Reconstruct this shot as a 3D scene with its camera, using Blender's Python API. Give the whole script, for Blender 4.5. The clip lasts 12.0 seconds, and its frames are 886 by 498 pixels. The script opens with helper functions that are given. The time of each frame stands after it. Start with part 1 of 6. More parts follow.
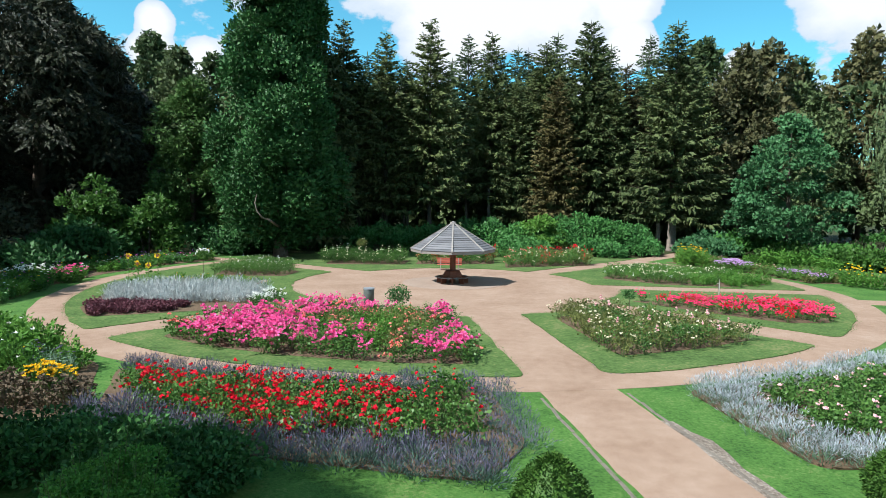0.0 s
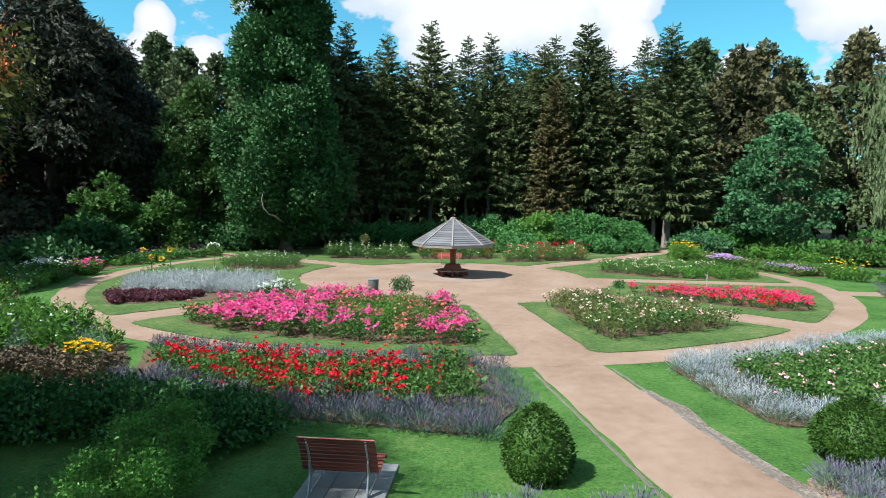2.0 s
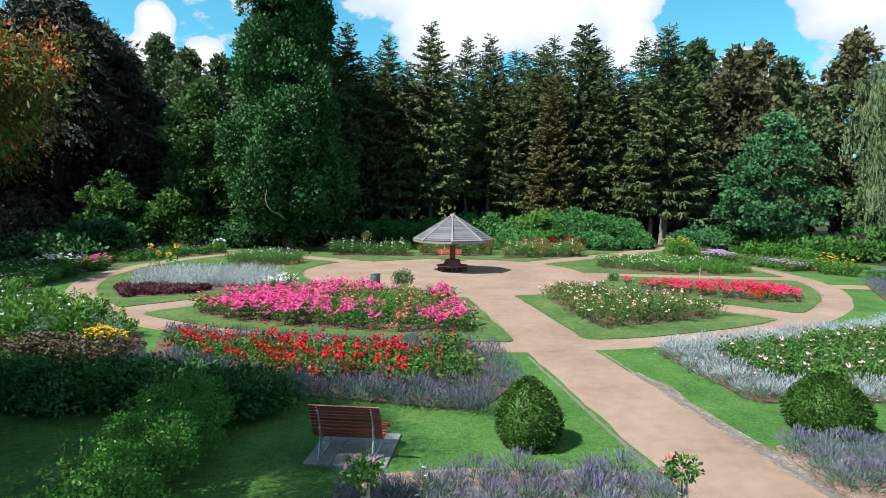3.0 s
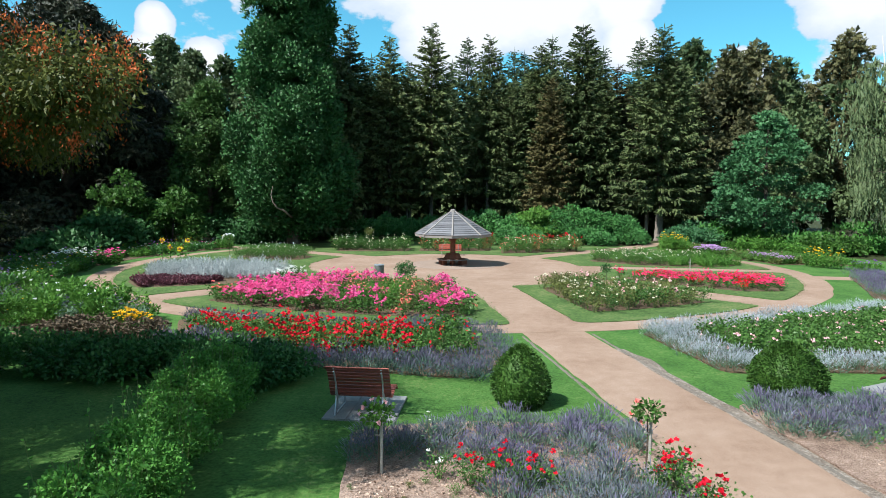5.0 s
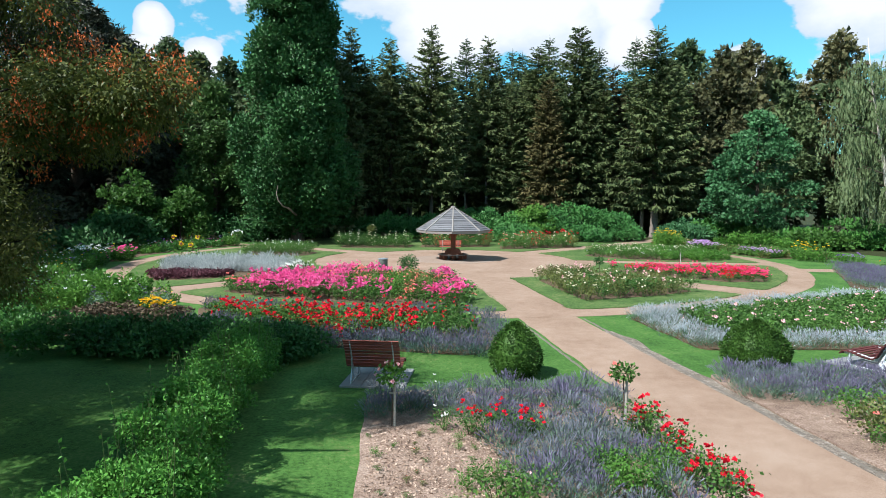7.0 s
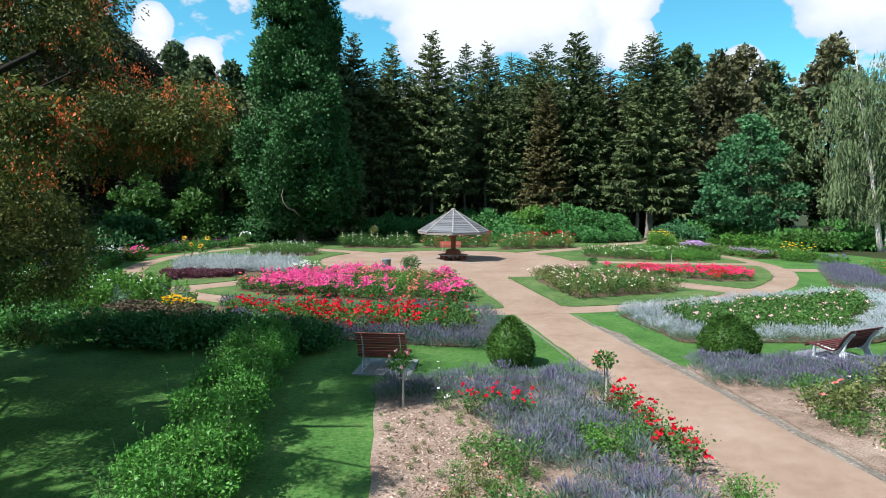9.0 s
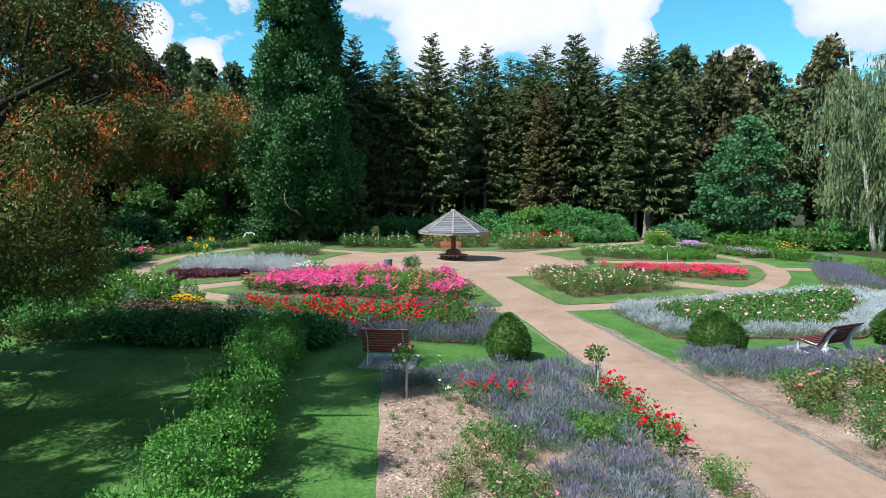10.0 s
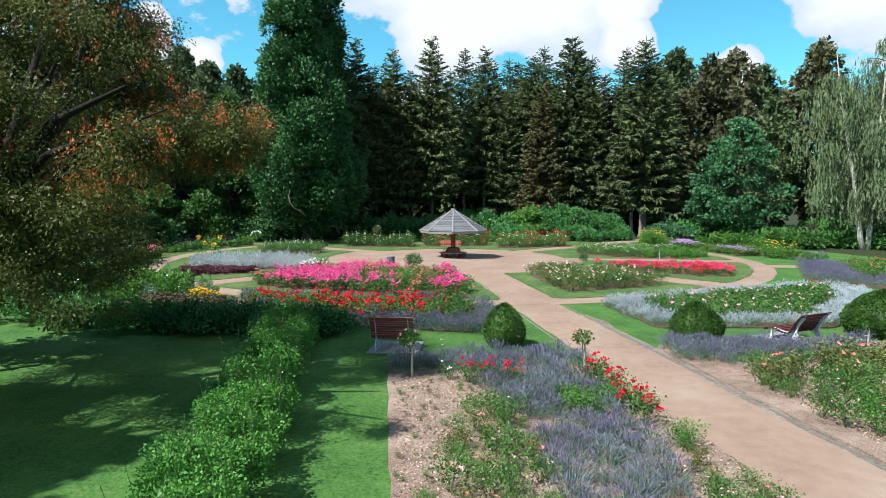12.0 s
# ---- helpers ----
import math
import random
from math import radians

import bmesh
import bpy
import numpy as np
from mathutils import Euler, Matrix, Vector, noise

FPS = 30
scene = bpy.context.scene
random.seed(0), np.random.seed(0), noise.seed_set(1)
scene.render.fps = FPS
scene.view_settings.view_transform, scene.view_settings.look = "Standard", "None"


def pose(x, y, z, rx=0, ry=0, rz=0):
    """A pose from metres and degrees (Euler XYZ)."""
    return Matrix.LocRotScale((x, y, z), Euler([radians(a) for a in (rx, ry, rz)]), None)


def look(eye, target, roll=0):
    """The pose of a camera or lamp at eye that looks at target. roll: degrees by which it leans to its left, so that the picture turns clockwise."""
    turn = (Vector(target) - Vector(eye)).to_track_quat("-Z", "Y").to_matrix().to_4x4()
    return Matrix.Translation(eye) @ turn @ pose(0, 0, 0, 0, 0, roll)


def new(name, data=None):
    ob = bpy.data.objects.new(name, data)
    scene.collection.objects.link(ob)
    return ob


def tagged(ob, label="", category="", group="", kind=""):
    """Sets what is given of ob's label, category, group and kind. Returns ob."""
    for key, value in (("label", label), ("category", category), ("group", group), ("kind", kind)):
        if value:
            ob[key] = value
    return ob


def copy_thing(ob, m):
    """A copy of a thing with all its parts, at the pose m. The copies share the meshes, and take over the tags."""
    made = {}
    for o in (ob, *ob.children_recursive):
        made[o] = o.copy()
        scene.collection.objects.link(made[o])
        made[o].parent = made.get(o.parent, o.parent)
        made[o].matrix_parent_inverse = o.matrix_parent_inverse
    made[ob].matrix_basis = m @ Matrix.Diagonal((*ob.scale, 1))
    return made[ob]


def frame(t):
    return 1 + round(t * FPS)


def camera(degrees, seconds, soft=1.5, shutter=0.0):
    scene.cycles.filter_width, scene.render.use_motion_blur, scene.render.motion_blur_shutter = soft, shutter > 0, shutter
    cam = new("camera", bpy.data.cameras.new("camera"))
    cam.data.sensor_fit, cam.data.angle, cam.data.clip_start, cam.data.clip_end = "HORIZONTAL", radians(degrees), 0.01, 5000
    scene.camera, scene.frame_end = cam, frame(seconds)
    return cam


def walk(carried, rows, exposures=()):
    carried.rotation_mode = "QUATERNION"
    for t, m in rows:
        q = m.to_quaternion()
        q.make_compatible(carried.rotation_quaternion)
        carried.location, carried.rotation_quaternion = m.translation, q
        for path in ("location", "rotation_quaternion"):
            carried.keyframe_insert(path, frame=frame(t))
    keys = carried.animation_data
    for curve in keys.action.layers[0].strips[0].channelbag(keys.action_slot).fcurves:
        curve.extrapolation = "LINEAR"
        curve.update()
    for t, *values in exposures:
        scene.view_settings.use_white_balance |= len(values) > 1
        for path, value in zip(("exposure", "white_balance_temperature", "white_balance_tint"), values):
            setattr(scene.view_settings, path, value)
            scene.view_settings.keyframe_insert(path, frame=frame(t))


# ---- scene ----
cam = camera(70.0, 12.0, soft=0.5)
PATH = [
    (0, (0.118, -1.101, 5.996), (0.055, 0.892, 5.839), 0.6),
    (0.5, (0.128, -1.615, 5.928), (0.065, 0.378, 5.771), 0.6),
    (1, (0.148, -2.077, 5.864), (0.084, -0.084, 5.708), 0.6),
    (1.5, (0.164, -2.509, 5.818), (0.1, -0.516, 5.661), 0.6),
    (2, (0.144, -3.051, 5.752), (0.081, -1.058, 5.594), 0.6),
    (2.5, (0.191, -3.639, 5.636), (0.127, -1.646, 5.476), 0.6),
    (3, (0.234, -4.223, 5.524), (0.169, -2.23, 5.366), 0.5),
    (5, (0.277, -6.085, 5.222), (0.211, -4.092, 5.064), 0.4),
    (5.5, (0.253, -6.575, 5.154), (0.186, -4.582, 4.998), 0.2),
    (6, (0.233, -7.036, 5.088), (0.168, -5.043, 4.93), 0.2),
    (6.5, (0.258, -7.534, 5.045), (0.193, -5.542, 4.887), 0.2),
    (7, (0.242, -8.033, 5.03), (0.178, -6.041, 4.871), 0.2),
    (9, (0.232, -9.943, 5.239), (0.169, -7.95, 5.08), 0.2),
    (9.5, (0.241, -10.432, 5.311), (0.177, -8.44, 5.151), 0.1),
    (10, (0.241, -10.925, 5.322), (0.178, -8.932, 5.163), 0.1),
    (10.5, (0.213, -11.401, 5.32), (0.151, -9.408, 5.161), 0.2),
    (11, (0.186, -11.849, 5.327), (0.125, -9.857, 5.167), 0.2),
    (11.5, (0.182, -12.326, 5.335), (0.122, -10.333, 5.175), 0.2),
    (12, (0.226, -12.798, 5.304), (0.165, -10.805, 5.145), 0.1),
]
walk(cam, [(t, look(eye, target, roll)) for t, eye, target, roll in PATH], [(0, 0.98, 6150, 6.5), (12, 0.98, 6050, 7.0)])

# ---- world, sun, exposure ----
SUN_WAY = Vector((0.82, 0.55, -1.26)).normalized()       # the way the sunlight travels
world = bpy.data.worlds.new("sky")
scene.world = world
world.use_nodes = True


def sky_nodes():
    nt = world.node_tree
    nt.nodes.clear()
    N, L = nt.nodes.new, nt.links.new
    out, back = N("ShaderNodeOutputWorld"), N("ShaderNodeBackground")
    sky = N("ShaderNodeTexSky")
    sky.sky_type = "NISHITA"
    sky.sun_disc = False
    sky.sun_elevation = math.asin(-SUN_WAY.z)
    sky.sun_rotation = math.atan2(-SUN_WAY.x, -SUN_WAY.y)
    sky.altitude, sky.air_density, sky.dust_density, sky.ozone_density = 50, 1.0, 0.6, 2.2
    co = N("ShaderNodeTexCoord")
    noise_tex = N("ShaderNodeTexNoise")
    noise_tex.inputs["Scale"].default_value = 7.0
    noise_tex.inputs["Detail"].default_value = 9.0
    noise_tex.inputs["Roughness"].default_value = 0.58
    stretch = N("ShaderNodeMapping")
    stretch.inputs["Scale"].default_value = (1, 1, 1.6)
    L(co.outputs["Generated"], stretch.inputs["Vector"])
    L(stretch.outputs["Vector"], noise_tex.inputs["Vector"])
    # cumulus banks: azimuth from north, elevation, size, all in degrees
    last = None
    for az, el, size in CLOUDS:
        c = Vector((math.sin(radians(az)) * math.cos(radians(el)), math.cos(radians(az)) * math.cos(radians(el)), math.sin(radians(el))))
        d = N("ShaderNodeVectorMath")
        d.operation = "DISTANCE"
        d.inputs[1].default_value = c
        L(co.outputs["Generated"], d.inputs[0])
        m = N("ShaderNodeMapRange")
        m.inputs["From Min"].default_value, m.inputs["From Max"].default_value = 0.0, 2 * math.sin(radians(size) / 2)
        m.inputs["To Min"].default_value, m.inputs["To Max"].default_value = 1.0, 0.0
        L(d.outputs["Value"], m.inputs["Value"])
        if last is None:
            last = m.outputs["Result"]
        else:
            top = N("ShaderNodeMath")
            top.operation = "MAXIMUM"
            L(last, top.inputs[0])
            L(m.outputs["Result"], top.inputs[1])
            last = top.outputs["Value"]
    puff = N("ShaderNodeMath")
    puff.operation = "MULTIPLY_ADD"
    puff.inputs[1].default_value, puff.inputs[2].default_value = 1.4, -0.7
    L(noise_tex.outputs["Fac"], puff.inputs[0])
    add = N("ShaderNodeMath")
    add.operation = "ADD"
    L(last, add.inputs[0])
    L(puff.outputs["Value"], add.inputs[1])
    edge = N("ShaderNodeMapRange")
    edge.interpolation_type = "SMOOTHSTEP"
    edge.inputs["From Min"].default_value, edge.inputs["From Max"].default_value = 0.06, 0.15
    L(add.outputs["Value"], edge.inputs["Value"])
    tone = N("ShaderNodeMixRGB")
    tone.inputs["Color1"].default_value, tone.inputs["Color2"].default_value = (8.4, 9.5, 11.0, 1), (12.3, 12.2, 12.3, 1)
    thick = N("ShaderNodeMapRange")
    thick.inputs["From Min"].default_value, thick.inputs["From Max"].default_value = 0.1, 0.5
    L(add.outputs["Value"], thick.inputs["Value"])
    L(thick.outputs["Result"], tone.inputs["Fac"])
    mix = N("ShaderNodeMixRGB")
    L(edge.outputs["Result"], mix.inputs["Fac"])
    clear = N("ShaderNodeMixRGB")
    clear.blend_type = "MULTIPLY"
    clear.inputs["Fac"].default_value, clear.inputs["Color2"].default_value = 1.0, (1.12, 2.38, 2.22, 1)
    L(sky.outputs["Color"], clear.inputs["Color1"])
    L(clear.outputs["Color"], mix.inputs["Color1"])
    L(tone.outputs["Color"], mix.inputs["Color2"])
    L(mix.outputs["Color"], back.inputs["Color"])
    back.inputs["Strength"].default_value = 0.043
    L(back.outputs["Background"], out.inputs["Surface"])


CLOUDS = [(-26.0, 13.8, 1.7), (-26.2, 11.6, 1.9), (-22.2, 11.3, 1.9), (-24.0, 10.0, 1.8), (-6.5, 20, 7.0), (-1, 17, 8), (6, 18, 8), (11.8, 18.8, 4.4), (14.2, 13.2, 2.7), (22.9, 10.4, 2.3), (32.0, 18, 7.5), (40, 15, 8), (13.6, 16.8, 3.6), (-60, 25, 20), (80, 30, 25), (150, 40, 22), (-140, 35, 18)]
sky_nodes()
sun = new("sun", bpy.data.lights.new("sun", "SUN"))
sun.data.energy, sun.data.angle, sun.data.color = 5.1, radians(0.6), (1.0, 0.97, 0.92)
sun.matrix_world = look((0, 0, 60), Vector((0, 0, 60)) + SUN_WAY)

# ---- materials ----
def nodes_of(name):
    m = bpy.data.materials.new(name)
    m.use_nodes = True
    nt = m.node_tree
    return m, nt, nt.nodes.new, nt.links.new, nt.nodes["Principled BSDF"]


def ramp_of(N, stops):
    r = N("ShaderNodeValToRGB")
    while len(r.color_ramp.elements) < len(stops):
        r.color_ramp.elements.new(0.5)
    for e, (p, c) in zip(r.color_ramp.elements, stops):
        e.position, e.color = p, (*c, 1)
    return r


def leaf_mat(name, dark, light, clear=0.25, rough=0.5, wide=0.35, lace=0.0, cut=0.6, upright=False):
    """Foliage: the colour varies leaf by leaf, plant by plant and in broad drifts. lace: breaks every spray up into single leaves,
    so many to the metre, with gaps between them."""
    m, nt, N, L, b = nodes_of(name)
    geo, info, tex = N("ShaderNodeNewGeometry"), N("ShaderNodeObjectInfo"), N("ShaderNodeTexNoise")
    tex.inputs["Scale"].default_value, tex.inputs["Detail"].default_value = wide, 3
    L(geo.outputs["Position"], tex.inputs["Vector"])
    a, c = N("ShaderNodeMath"), N("ShaderNodeMath")
    a.operation = c.operation = "MULTIPLY_ADD"
    a.inputs[1].default_value = 0.5
    c.inputs[1].default_value = 0.25
    L(info.outputs["Random"], c.inputs[0])
    L(c.outputs["Value"], a.inputs[2])
    w = N("ShaderNodeMath")
    w.operation = "MULTIPLY_ADD"
    w.inputs[1].default_value, w.inputs[2].default_value = 0.9, -0.34
    L(tex.outputs["Fac"], w.inputs[0])
    L(w.outputs["Value"], c.inputs[2])
    r = ramp_of(N, [(0.0, dark), (0.45, tuple((p + q) / 2 for p, q in zip(dark, light))), (0.9, light)])
    L(a.outputs["Value"], r.inputs["Fac"])
    L(r.outputs["Color"], b.inputs["Base Color"])
    b.inputs["Roughness"].default_value = rough
    b.inputs["Specular IOR Level"].default_value = 0.14
    shader, mask, normal = b.outputs["BSDF"], None, None
    if lace:
        v = N("ShaderNodeTexVoronoi")
        v.inputs["Scale"].default_value = lace
        L(geo.outputs["Position"], v.inputs["Vector"])
        mask = N("ShaderNodeMath")
        mask.operation = "LESS_THAN"
        mask.inputs[1].default_value = cut
        L(v.outputs["Distance"], mask.inputs[0])
        half = N("ShaderNodeMath")
        half.operation = "MULTIPLY_ADD"
        half.inputs[1].default_value = 0.5
        pick = N("ShaderNodeSeparateColor")
        L(v.outputs["Color"], pick.inputs["Color"])
        L(pick.outputs["Red"], half.inputs[0])
        k = N("ShaderNodeMath")
        k.operation = "MULTIPLY"
        k.inputs[1].default_value = 0.5
        L(geo.outputs["Random Per Island"], k.inputs[0])
        L(k.outputs["Value"], half.inputs[2])
        L(half.outputs["Value"], a.inputs[0])
        off, add, norm = N("ShaderNodeVectorMath"), N("ShaderNodeVectorMath"), N("ShaderNodeVectorMath")
        off.operation, add.operation, norm.operation = "MULTIPLY_ADD", "ADD", "NORMALIZE"
        off.inputs[1].default_value, off.inputs[2].default_value = (1.0, 1.0, 1.0), (-0.5, -0.5, -0.1)
        L(v.outputs["Color"], off.inputs[0])
        L(off.outputs["Vector"], add.inputs[0])
        L(geo.outputs["Normal"], add.inputs[1])
        L(add.outputs["Vector"], norm.inputs[0])
        normal = norm.outputs["Vector"]
    else:
        L(geo.outputs["Random Per Island"], a.inputs[0])
    if upright:
        add, norm = N("ShaderNodeVectorMath"), N("ShaderNodeVectorMath")
        add.operation, norm.operation = "MULTIPLY_ADD", "NORMALIZE"
        add.inputs[1].default_value, add.inputs[2].default_value = (0.35, 0.35, 0.35), (0, 0, 1)
        L(geo.outputs["Normal"], add.inputs[0])
        L(add.outputs["Vector"], norm.inputs[0])
        normal = norm.outputs["Vector"]
    if normal:
        L(normal, b.inputs["Normal"])
    if clear:
        t, mix = N("ShaderNodeBsdfTranslucent"), N("ShaderNodeMixShader")
        L(r.outputs["Color"], t.inputs["Color"])
        mix.inputs["Fac"].default_value = clear
        L(shader, mix.inputs[1])
        L(t.outputs["BSDF"], mix.inputs[2])
        shader = mix.outputs["Shader"]
    if mask:
        gap, mix = N("ShaderNodeBsdfTransparent"), N("ShaderNodeMixShader")
        L(mask.outputs["Value"], mix.inputs["Fac"])
        L(gap.outputs["BSDF"], mix.inputs[1])
        L(shader, mix.inputs[2])
        shader = mix.outputs["Shader"]
    L(shader, nt.nodes["Material Output"].inputs["Surface"])
    return m


def earth_mat(name, stops, fine, broad, bump=0.3, rough=0.95, deep=0.02, speck=None):
    """Ground: fine grain and broad stains over one another, with relief."""
    m, nt, N, L, b = nodes_of(name)
    geo = N("ShaderNodeNewGeometry")
    t1, t2, t3 = N("ShaderNodeTexNoise"), N("ShaderNodeTexNoise"), N("ShaderNodeTexNoise")
    for t, s, d in ((t1, fine, 6), (t2, broad, 5), (t3, broad * 7, 4)):
        t.inputs["Scale"].default_value, t.inputs["Detail"].default_value = s, d
        L(geo.outputs["Position"], t.inputs["Vector"])
    s1, s2 = N("ShaderNodeMath"), N("ShaderNodeMath")
    s1.operation = s2.operation = "MULTIPLY_ADD"
    s1.inputs[1].default_value = 0.45
    L(t1.outputs["Fac"], s1.inputs[0])
    L(s2.outputs["Value"], s1.inputs[2])
    s2.inputs[1].default_value = 0.35
    L(t2.outputs["Fac"], s2.inputs[0])
    k = N("ShaderNodeMath")
    k.operation = "MULTIPLY"
    k.inputs[1].default_value = 0.2
    L(t3.outputs["Fac"], k.inputs[0])
    L(k.outputs["Value"], s2.inputs[2])
    r = ramp_of(N, stops)
    L(s1.outputs["Value"], r.inputs["Fac"])
    colour = r.outputs["Color"]
    if speck:
        v, sr, mx = N("ShaderNodeTexVoronoi"), N("ShaderNodeMapRange"), N("ShaderNodeMixRGB")
        v.inputs["Scale"].default_value = speck[0]
        L(geo.outputs["Position"], v.inputs["Vector"])
        sr.inputs["From Min"].default_value, sr.inputs["From Max"].default_value = speck[1], speck[1] * 0.6
        L(v.outputs["Distance"], sr.inputs["Value"])
        L(sr.outputs["Result"], mx.inputs["Fac"])
        L(colour, mx.inputs["Color1"])
        mx.inputs["Color2"].default_value = (*speck[2], 1)
        colour = mx.outputs["Color"]
    L(colour, b.inputs["Base Color"])
    b.inputs["Roughness"].default_value = rough
    b.inputs["Specular IOR Level"].default_value = 0.15
    bm = N("ShaderNodeBump")
    bm.inputs["Strength"].default_value, bm.inputs["Distance"].default_value = bump, deep
    L(t1.outputs["Fac"], bm.inputs["Height"])
    L(bm.outputs["Normal"], b.inputs["Normal"])
    return m


def wood_mat(name, dark, light, rough=0.6, grain=14.0, spec=0.3, along=(1, 9, 9)):
    m, nt, N, L, b = nodes_of(name)
    co, mp, t, info, t2 = N("ShaderNodeTexCoord"), N("ShaderNodeMapping"), N("ShaderNodeTexNoise"), N("ShaderNodeObjectInfo"), N("ShaderNodeTexNoise")
    mp.inputs["Scale"].default_value = along
    L(co.outputs["Object"], mp.inputs["Vector"])
    L(mp.outputs["Vector"], t.inputs["Vector"])
    t.inputs["Scale"].default_value, t.inputs["Detail"].default_value = grain * 0.3, 7
    t2.inputs["Scale"].default_value = 1.7
    L(co.outputs["Object"], t2.inputs["Vector"])
    a, c = N("ShaderNodeMath"), N("ShaderNodeMath")
    a.operation = c.operation = "MULTIPLY_ADD"
    a.inputs[1].default_value = 0.55
    L(t.outputs["Fac"], a.inputs[0])
    c.inputs[1].default_value = 0.3
    L(info.outputs["Random"], c.inputs[0])
    k = N("ShaderNodeMath")
    k.operation = "MULTIPLY"
    k.inputs[1].default_value = 0.25
    L(t2.outputs["Fac"], k.inputs[0])
    L(k.outputs["Value"], c.inputs[2])
    L(c.outputs["Value"], a.inputs[2])
    r = ramp_of(N, [(0.2, dark), (0.8, light)])
    L(a.outputs["Value"], r.inputs["Fac"])
    L(r.outputs["Color"], b.inputs["Base Color"])
    b.inputs["Roughness"].default_value, b.inputs["Specular IOR Level"].default_value = rough, spec
    bm = N("ShaderNodeBump")
    bm.inputs["Strength"].default_value, bm.inputs["Distance"].default_value = 0.3, 0.004
    L(t.outputs["Fac"], bm.inputs["Height"])
    L(bm.outputs["Normal"], b.inputs["Normal"])
    return m


def plain_mat(name, colour, rough=0.5, metal=0.0, vary=0.25, scale=6.0):
    m, nt, N, L, b = nodes_of(name)
    geo, t = N("ShaderNodeNewGeometry"), N("ShaderNodeTexNoise")
    t.inputs["Scale"].default_value, t.inputs["Detail"].default_value = scale, 6
    L(geo.outputs["Position"], t.inputs["Vector"])
    r = ramp_of(N, [(0.25, tuple(c * (1 - vary) for c in colour)), (0.75, tuple(min(1, c * (1 + vary)) for c in colour))])
    L(t.outputs["Fac"], r.inputs["Fac"])
    L(r.outputs["Color"], b.inputs["Base Color"])
    b.inputs["Roughness"].default_value, b.inputs["Metallic"].default_value = rough, metal
    return m


LAWN = earth_mat("mown_grass", [(0.38, (0.022, 0.056, 0.012)), (0.46, (0.041, 0.1, 0.02)), (0.54, (0.056, 0.125, 0.026)), (0.63, (0.1, 0.14, 0.045))], 14, 0.6, 0.25, deep=0.02)
GRAVEL = earth_mat("sandy_gravel", [(0.38, (0.17, 0.108, 0.074)), (0.47, (0.222, 0.149, 0.109)), (0.53, (0.244, 0.168, 0.124)), (0.63, (0.29, 0.213, 0.166))], 60, 0.35, 0.35, deep=0.008, speck=(45, 0.16, (0.205, 0.142, 0.102)))
VERGE = earth_mat("stony_dirt", [(0.38, (0.07, 0.055, 0.042)), (0.5, (0.15, 0.12, 0.098)), (0.62, (0.27, 0.235, 0.205))], 22, 0.9, 0.9, deep=0.03, speck=(26, 0.2, (0.26, 0.235, 0.21)))
DRY_LAWN = earth_mat("worn_lawn", [(0.38, (0.03, 0.052, 0.015)), (0.46, (0.05, 0.09, 0.024)), (0.54, (0.07, 0.113, 0.032)), (0.63, (0.135, 0.135, 0.06))], 9, 0.5, 0.5, deep=0.03)
SOIL = earth_mat("bed_soil", [(0.25, (0.05, 0.034, 0.022)), (0.55, (0.115, 0.078, 0.05)), (0.8, (0.2, 0.14, 0.09))], 26, 0.6, 0.9, deep=0.05)
MULCH = earth_mat("bark_mulch", [(0.36, (0.095, 0.06, 0.043)), (0.5, (0.245, 0.168, 0.129)), (0.63, (0.38, 0.285, 0.23))], 26, 0.8, 1.0, deep=0.06, speck=(19, 0.17, (0.42, 0.32, 0.26)))
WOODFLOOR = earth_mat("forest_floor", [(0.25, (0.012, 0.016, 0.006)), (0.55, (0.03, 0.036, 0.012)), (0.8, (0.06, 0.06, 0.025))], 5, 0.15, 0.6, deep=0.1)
STONE = earth_mat("kerb_stone", [(0.25, (0.07, 0.06, 0.05)), (0.55, (0.14, 0.12, 0.1)), (0.8, (0.21, 0.185, 0.16))], 20, 1.2, 0.4, deep=0.01)
PAVER = earth_mat("grey_paver", [(0.25, (0.12, 0.122, 0.125)), (0.55, (0.195, 0.197, 0.195)), (0.8, (0.27, 0.265, 0.26))], 30, 1.0, 0.2, 0.8, deep=0.005)
WORN_PAVING = earth_mat("worn_sandy_paving", [(0.2, (0.17, 0.125, 0.1)), (0.5, (0.235, 0.175, 0.14)), (0.8, (0.3, 0.235, 0.195))], 40, 0.5, 0.4, deep=0.01)
BARK = earth_mat("grey_bark", [(0.25, (0.035, 0.026, 0.02)), (0.55, (0.09, 0.07, 0.055)), (0.8, (0.2, 0.17, 0.14))], 6, 0.8, 1.0, deep=0.05)
PALE_BARK = earth_mat("pale_bark", [(0.3, (0.12, 0.1, 0.08)), (0.5, (0.42, 0.38, 0.33)), (0.8, (0.66, 0.62, 0.56))], 3.5, 0.7, 0.7, deep=0.03)
TRUNK_GREY = earth_mat("grey_conifer_bark", [(0.3, (0.07, 0.055, 0.045)), (0.5, (0.17, 0.14, 0.12)), (0.8, (0.3, 0.26, 0.23))], 3.5, 0.7, 0.7, deep=0.03)
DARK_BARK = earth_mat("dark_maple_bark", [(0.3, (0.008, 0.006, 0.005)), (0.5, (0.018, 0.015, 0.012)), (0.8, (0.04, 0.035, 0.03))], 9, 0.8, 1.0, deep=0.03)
ROUND = leaf_mat("round_tree_leaves", (0.014, 0.042, 0.011), (0.085, 0.16, 0.042), 0.2, 0.45, 0.25, 6.0, 0.7)
